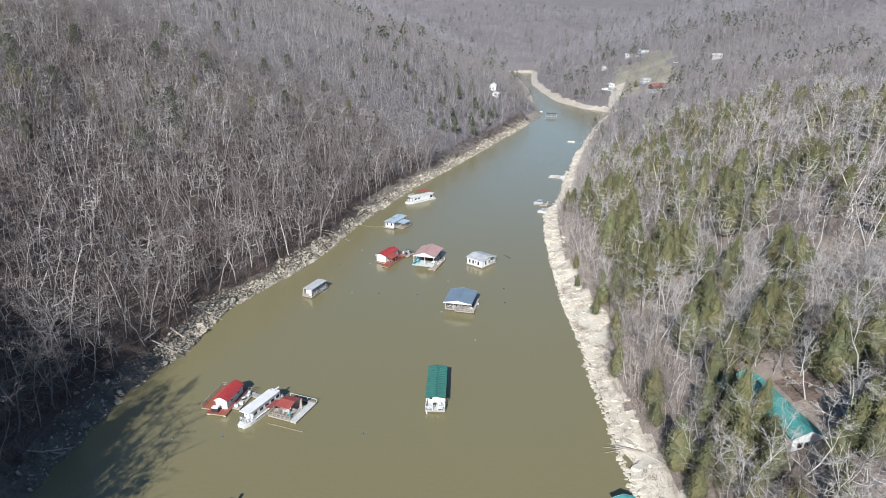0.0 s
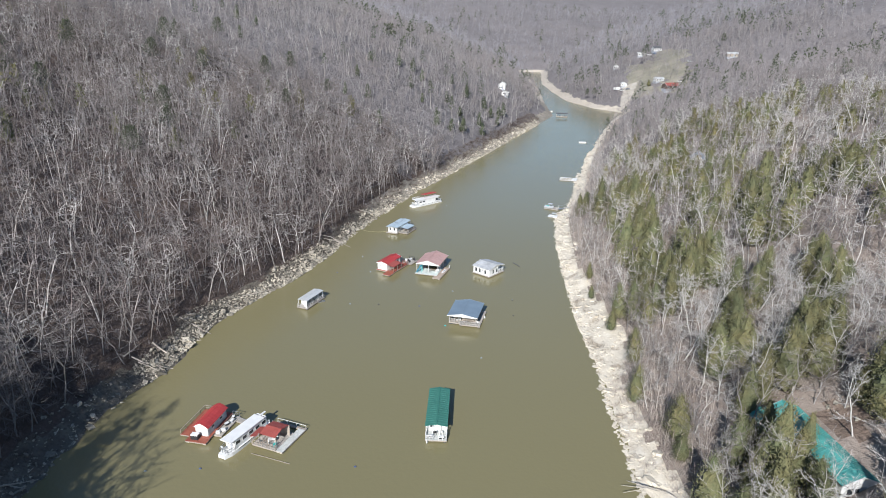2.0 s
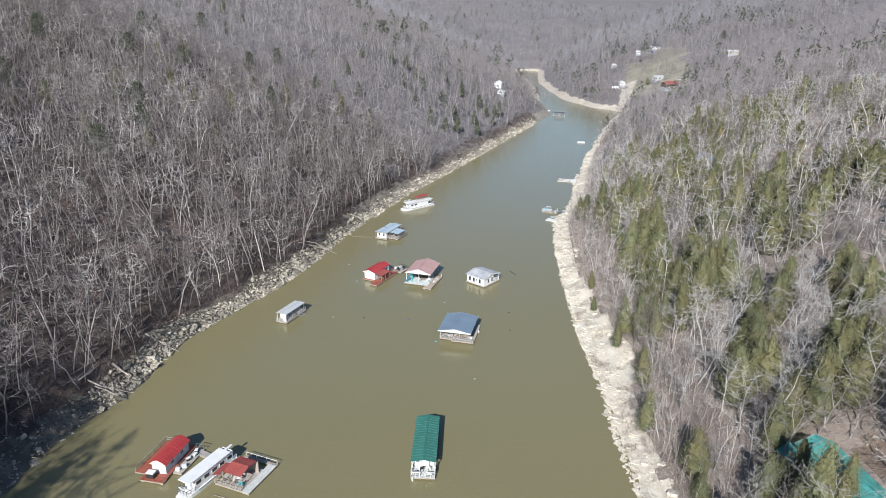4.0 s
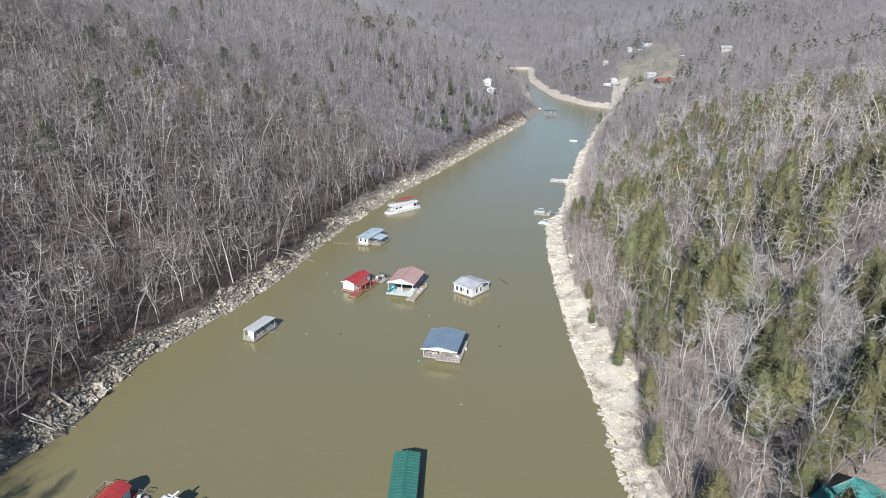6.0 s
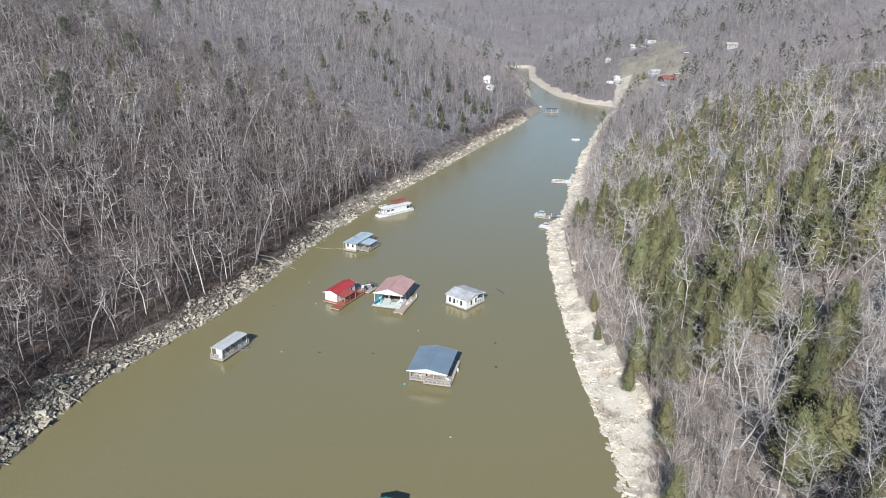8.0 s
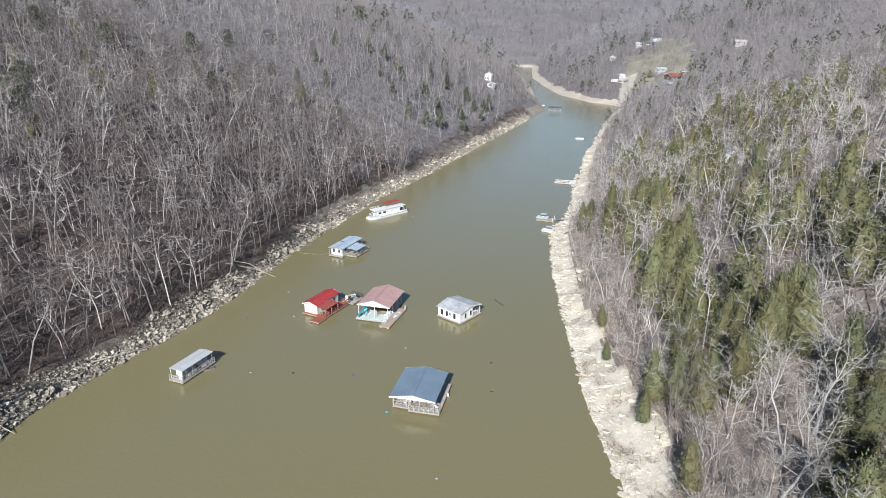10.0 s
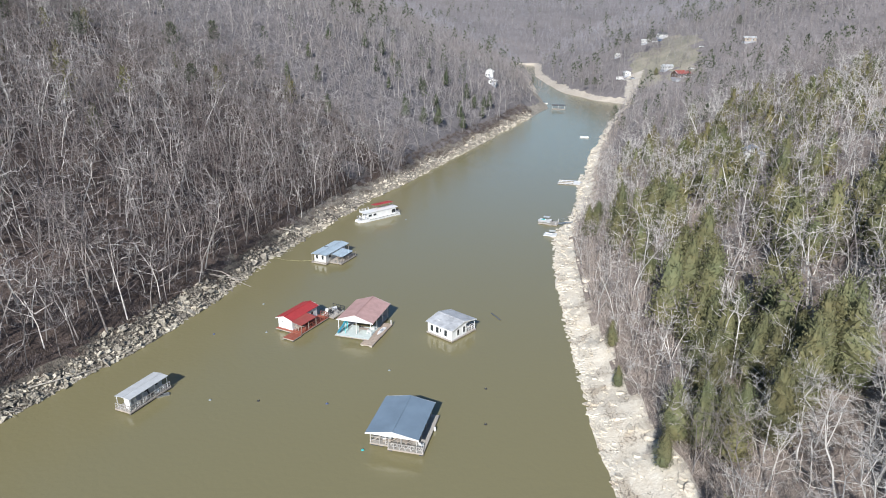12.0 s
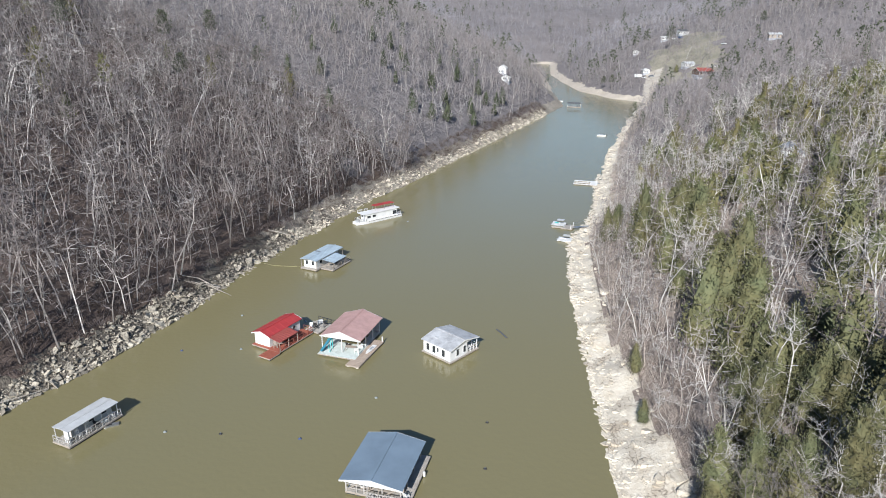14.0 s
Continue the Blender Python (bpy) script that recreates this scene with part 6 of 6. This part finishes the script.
def fallen_tree(seed, upper, lower, r, forks, label="bleached fallen tree lying down the stony bank"):
    """A bleached trunk from a point up the bank to the water, with forked limbs towards its lower end."""
    g = np.random.default_rng(seed)
    top = new("fallen_tree", None)
    up, low = np.array([*upper, ground_z(*upper) + r * 1.2]), np.array([*lower, max(0.1, float(ground_z(*lower))) + r * 0.8])
    top.matrix_world = pose(*[float(v) for v in up])
    tagged(top, label, "driftwood", "fallen trees on the bank")
    way = low - up
    bend = g.normal(size=3) * 0.05 * np.linalg.norm(way)
    s = Soup()
    s.add(*tube([np.zeros(3), way * 0.35 + bend, way * 0.7 + bend * 0.6, way], [r, r * 0.85, r * 0.6, r * 0.25], 7))
    ob = new("trunk", s.mesh("trunk", [M_DRIFT], True))
    ob.parent = top
    for k in range(forks):
        s = Soup()
        f = g.uniform(0.25, 0.75)
        p = way * f + bend * (1 - f)
        side = np.cross(way, (0, 0, 1)) * g.uniform(-0.4, 0.4)
        q = p + way * g.uniform(0.2, 0.45) + side + np.array([0, 0, g.uniform(0.0, 0.5)])
        s.add(*tube([p, (p + q) / 2 + g.normal(size=3) * 0.12, q], [r * 0.55, r * 0.4, 0.03], 5))
        ob = new("limb", s.mesh("limb", [M_DRIFT], True))
        ob.parent = top


for k, (upper, lower, r, forks) in enumerate((((-66.2, 107.0), (-60.9, 106.1), 0.24, 0), ((-68.0, 101.2), (-60.0, 102.3), 0.17, 4), ((-66.4, 100.6), (-61.2, 100.4), 0.15, 3),
                                              ((-66.0, 120.2), (-58.4, 118.6), 0.17, 4), ((-64.6, 121.0), (-59.6, 119.9), 0.12, 2), ((-47.5, 180.2), (-38.2, 184.7), 0.15, 4),
                                              ((-46.0, 182.5), (-39.0, 184.0), 0.12, 3), ((-71.5, 62.5), (-66.5, 67.5), 0.15, 5), ((-69.0, 100.0), (-68.0, 106.0), 0.16, 1),
                                              ((-60.0, 131.0), (-55.5, 133.0), 0.10, 2), ((-57.0, 137.5), (-50.5, 146.5), 0.13, 1), ((-38.5, 214.0), (-31.5, 218.5), 0.12, 3),
                                              ((-26.0, 250.0), (-20.5, 252.0), 0.12, 3), ((-64.0, 113.5), (-60.0, 111.5), 0.09, 1), ((34.6, 64.4), (27.4, 71.4), 0.12, 6))):
    fallen_tree(900 + k, upper, lower, r, forks)


# ---- houses and cars on land ----
def house(x, y, heading, w, l, wall_h, ridge_h, roof, wall, label, z=None, along="y", porch=0.0, windows=2, name="house"):
    """A house with walls, gabled roof, door and windows; its front towards -y."""
    z = float(ground_z(x, y)) if z is None else z
    b = thing(name, label, "house", x, y, heading, z)
    box_part("foundation", b, M_GREYWALL, -w / 2 - 0.05, w / 2 + 0.05, -l / 2 - 0.05, l / 2 + 0.05, -3.0, 0.3, 0)
    cabin(b, wall, -w / 2, w / 2, -l / 2, l / 2, 0.3, wall_h)
    gable_roof(b, roof, -w / 2 - 0.4, w / 2 + 0.4, -l / 2 - 0.4 - porch, l / 2 + 0.4, wall_h, ridge_h, along, M_WHITE, 0.7)
    if along == "y":
        gable_wall(b, wall, -w / 2, w / 2, -l / 2, wall_h, ridge_h - 0.15)
        gable_wall(b, wall, -w / 2, w / 2, l / 2 - 0.08, wall_h, ridge_h - 0.15)
    else:
        gable_wall(b, wall, -l / 2, l / 2, -w / 2, wall_h, ridge_h - 0.15, 0.08, "x")
        gable_wall(b, wall, -l / 2, l / 2, w / 2 - 0.08, wall_h, ridge_h - 0.15, 0.08, "x")
    door(b, "y-", w * 0.12, 0.32, 0.95, 2.05, -l / 2, M_GREYWALL)
    for k in range(windows):
        u = -w / 2 + w * (k + 0.5) / windows
        if abs(u - w * 0.12) < 0.9:
            u -= 1.3
        window(b, "y-", u, 1.75, 1.0, 1.1, -l / 2)
    for k in range(max(2, round(l / 3.5))):
        n = max(2, round(l / 3.5))
        u = -l / 2 + l * (k + 0.5) / n
        for face, at in (("x+", w / 2), ("x-", -w / 2)):
            window(b, face, u, 1.75, 1.0, 1.1, at)
            if wall_h > 4.5:
                window(b, face, u, 4.3, 1.0, 1.1, at)
    if porch:
        box_part("porch_floor", b, M_DECK, -w / 2, w / 2, -l / 2 - porch, -l / 2 - 0.06, 0.1, 0.28, 0.01)
        n = max(2, round(w / 2.4))
        for k in range(n + 1):
            u = -w / 2 + 0.1 + (w - 0.2) * k / n
            beam_part("porch_post", b, M_WHITE, (u, -l / 2 - porch + 0.1, 0.28), (u, -l / 2 - porch + 0.1, wall_h), 0.14)
        railing(b, M_WHITE, (-w / 2 + 0.1, -l / 2 - porch + 0.1), (w / 2 - 0.1, -l / 2 - porch + 0.1), 0.28, 0.9, 2.4)
    return b


def car(x, y, heading, material, label, category="car", long=4.6):
    z = float(ground_z(x, y))
    c = thing("parked_car" if category == "car" else "camper", label, category, x, y, heading, z + 0.1)
    h = 1.0 if category == "car" else 2.6
    body = box_part("body", c, material, -0.9, 0.9, -long / 2, long / 2, 0.35, h, 0.15)
    if category == "car":
        bm = bmesh.new()
        lo = [bm.verts.new(p) for p in ((-0.82, -long * 0.28, 1.0), (0.82, -long * 0.28, 1.0), (0.82, long * 0.36, 1.0), (-0.82, long * 0.36, 1.0))]
        hi = [bm.verts.new(p) for p in ((-0.66, -long * 0.1, 1.5), (0.66, -long * 0.1, 1.5), (0.66, long * 0.24, 1.5), (-0.66, long * 0.24, 1.5))]
        bm.faces.new(hi)
        for i in range(4):
            bm.faces.new((lo[i], lo[(i + 1) % 4], hi[(i + 1) % 4], hi[i]))
        part("cabin_glass", bm, M_GLASS, c, "dark glazed cabin")
        box_part("cabin_roof", c, material, -0.68, 0.68, -long * 0.11, long * 0.25, 1.5, 1.55, 0.02)
    else:
        for u in (-1.2, 0.8):
            window(body, "x-", u, 1.7, 1.0, 0.6, -0.9)
    for sx in (-0.92, 0.72):
        for sy in (-long * 0.32, long * 0.32):
            wl = rod_part("wheel", c, M_BLACK, (sx, sy, 0.33), (sx + 0.2, sy, 0.33), 0.33, 12)
            rod_part("rim", wl, M_METAL, (sx - 0.01, sy, 0.33), (sx + 0.21, sy, 0.33), 0.18, 8)


house(53.0, 66.8, -7.0, 4.9, 17.6, 3.1, 4.4, M_TEAL_ROOF, M_WHITE, "long white house with a teal metal roof among trees", 8.7)
house(49.6, 74.6, -7, 3.4, 5.0, 2.4, 3.2, M_TEAL_ROOF, M_OFFWHITE, "small white shed with a faded teal roof beside the long house", 7.6, windows=1, name="shed")
house(88.0, 225.0, 25, 6.0, 8.0, 4.8, 6.8, M_SLATE_ROOF, M_OFFWHITE, "two-storey white house with a blue-grey roof among cedars", None)
house(178.5, 559.0, -12, 11.5, 8.0, 3.0, 5.2, M_BROWN_ROOF, M_DARKWALL, "dark brown house with a rusty red roof and white porch", None, "x", 2.2, 3)
house(173.5, 578.0, -16, 8.0, 5.0, 2.7, 4.0, M_SILVER_ROOF, M_OFFWHITE, "small white house on the lawn", None, "x", 0, 3)
house(29.5, 497.0, 12, 5.4, 6.0, 3.8, 5.6, M_OFFWHITE, M_WHITE, "tall white house among bare trees above the river", None)
house(31.5, 487.0, 12, 5.0, 5.0, 2.5, 3.7, M_OFFWHITE, M_WHITE, "low white house among bare trees above the river", None)
house(186.0, 692.0, 8, 7.5, 4.0, 2.6, 3.6, M_OFFWHITE, M_OFFWHITE, "long white mobile home at the top of the lawn", None, "x")
house(200.0, 688.0, -10, 8.5, 6.0, 2.8, 4.6, M_DARK_ROOF, M_OFFWHITE, "white house with a dark roof at the top of the lawn", None, "x", 0, 3)
house(156.0, 672.0, 10, 5.0, 5.0, 3.0, 4.4, M_OFFWHITE, M_OFFWHITE, "white shed among the far trees", None, windows=1, name="shed")
house(243.0, 598.0, 5, 9.0, 6.0, 2.8, 4.2, M_SILVER_ROOF, M_CLAYBRICK, "tan house with a metal roof on the far slope", None, "x")
house(148.0, 600.0, 0, 5.0, 6.0, 2.7, 3.9, M_SILVER_ROOF, M_OFFWHITE, "white boat shed beside the gravel ramp", None, windows=1, name="shed")
for x, y, h, m, label in ((145.0, 590.0, 60, M_WHITE, "white car parked beside the gravel ramp"), (149.5, 588.0, 75, M_GREYWALL, "grey car parked beside the gravel ramp"),
                          (192.0, 683.0, 80, M_WHITE, "white car parked by the upper houses"), (196.5, 680.5, 70, M_BLUEPL, "blue car parked by the upper houses"),
                          (188.0, 563.0, 80, M_WHITE, "white car parked beside the red-roofed house"), (61.5, 62.0, 20, M_GREYWALL, "grey car parked among the trees by the house"),
                          (208.0, 605.0, 60, M_WHITE, "white car on the grass among trees")):
    car(x, y, h, m, label)
car(141.5, 596.0, 85, M_WHITE, "white camper trailer parked under trees by the ramp", "camper", 6.0)


# ---- stones of the banks, last: nearest ones as pieces of the ground ----
rng = np.random.default_rng(77)


def block(seed, flat):
    """An angular broken block."""
    g = np.random.default_rng(seed)
    v = np.array([(x, y, z) for z in (-0.5, 0.5) for y in (-0.5, 0.5) for x in (-0.5, 0.5)])
    v = v * g.uniform(0.75, 1.15, v.shape) + g.normal(size=v.shape) * 0.09
    v[:, 2] *= flat
    f = [(0, 2, 3), (0, 3, 1), (4, 5, 7), (4, 7, 6), (0, 1, 5), (0, 5, 4), (1, 3, 7), (1, 7, 5), (3, 2, 6), (3, 6, 7), (2, 0, 4), (2, 4, 6)]
    s = Soup()
    s.add(v, f)
    return s


def slab_stone(seed):
    """A flat ledge slab with a broken many-sided outline."""
    g = np.random.default_rng(seed)
    n = 8
    a = np.sort(g.uniform(0, 1, n) * 0.5 + np.arange(n)) * 2 * np.pi / n
    r = g.uniform(0.62, 1.05, n)
    top = np.column_stack([np.cos(a) * r, np.sin(a) * r * 0.8, 0.10 + g.normal(size=n) * 0.015])
    low = np.column_stack([np.cos(a) * r * 1.08, np.sin(a) * r * 0.86, np.full(n, -0.3)])
    v = np.concatenate([top, low, [[0, 0, 0.115]]])
    f = []
    for i in range(n):
        j = (i + 1) % n
        f += [(2 * n, i, j), (i, i + n, j + n), (i, j + n, j)]
    s = Soup()
    s.add(v, f)
    return s


BLOCKS = [block(50 + k, fl) for k, fl in enumerate((0.5, 0.3, 0.4, 0.25, 0.6, 0.35))]
SLABS = [slab_stone(60 + k) for k in range(6)]
block_meshes = [s.mesh("stone", [M_STONE_L]) for s in BLOCKS]
slab_meshes = [s.mesh("slab", [M_STONE_R]) for s in SLABS]
loose_left, loose_right = Soup(), Soup()


def put_stone(meshes, templates, soup, single, name, x, y, z, size, tilt):
    k = int(rng.integers(len(templates)))
    sc = size * rng.uniform(0.7, 1.3, 3)
    m = pose(x, y, z, rng.normal() * tilt, rng.normal() * tilt, rng.uniform(0, 360)) @ Matrix.Diagonal((*[float(v) for v in sc], 1))
    if single:
        ob = new(name, meshes[k])
        ob.parent = ground
        ob.matrix_world = m
    else:
        v, f, _ = templates[k].arrays()
        mm = np.array(m)
        soup.add(v @ mm[:3, :3].T + mm[:3, 3], f)


count = 0
for y in np.arange(56, 470, 0.3):
    n = (3 if y < 98 else 14) if y < 230 else 5
    for _ in range(n):
        d = -0.6 + (left_stone_width(y) + 0.5) * rng.uniform() ** 1.45
        x = float(bank_x(LEFT_BANK, y)) - d * 1.06
        big = max(0.17, rng.lognormal(-1.3, 0.5))
        if rng.uniform() < 0.004 and y < 300:
            big = rng.uniform(0.8, 1.3)
        if y > 260:
            big *= 1.15
        size = min(big, 1.7)
        single = 128 < y < 215 and size > 0.46 and count < 300
        count += single
        put_stone(block_meshes, BLOCKS, loose_left if y < 225 or rng.uniform() < 0.6 else loose_right, single, "stone", x, y, float(ground_z(x, y)) + size * 0.2, size, 26)
count = 0
for y in np.arange(45, 420, 0.3):
    for _ in range(2 if y < 230 else 1):
        d = rng.uniform(-0.3, float(stone_width(y)) + 0.4)
        if d > 3.2 and rng.uniform() < 0.6:
            continue
        x = float(bank_x(RIGHT_BANK, y)) + d
        size = min(1.9, max(0.22, rng.lognormal(-0.95, 0.6))) * (1.3 if y > 250 else 1)
        if d < 1.0:
            size = min(size, 0.5 + 0.5 * max(d, 0))
        single = 115 < y < 205 and size > 0.55 and count < 300
        count += single
        put_stone(slab_meshes, SLABS, loose_right, single, "slab", x, y, float(ground_z(x, y)) + 0.03 * size, size, 6)
for y in np.arange(45, 300, 0.3):
    x = float(bank_x(RIGHT_BANK, y)) + rng.uniform(-0.6, 0.6)
    size = rng.uniform(0.2, 0.75)
    put_stone(slab_meshes, SLABS, loose_right, False, "slab", x, y, max(-0.02, float(ground_z(x, y))) + 0.02, size, 5)
for _ in range(160):
    x, y = rng.uniform(55, 66), rng.uniform(62, 84)
    if yard_mask(x, y) and free(x, y):
        put_stone(block_meshes, BLOCKS, loose_left, False, "stone", x, y, float(ground_z(x, y)), rng.uniform(0.2, 0.8), 20)
tagged(new("loose_boulders", loose_left.mesh("loose_boulders", [M_STONE_L2])), "jumbled grey-tan broken rocks along the water's edge", "rocks", kind="stuff")
tagged(new("loose_slabs", loose_right.mesh("loose_slabs", [M_STONE_R2])), "pale cream limestone ledges along the water's edge", "rocks", kind="stuff")
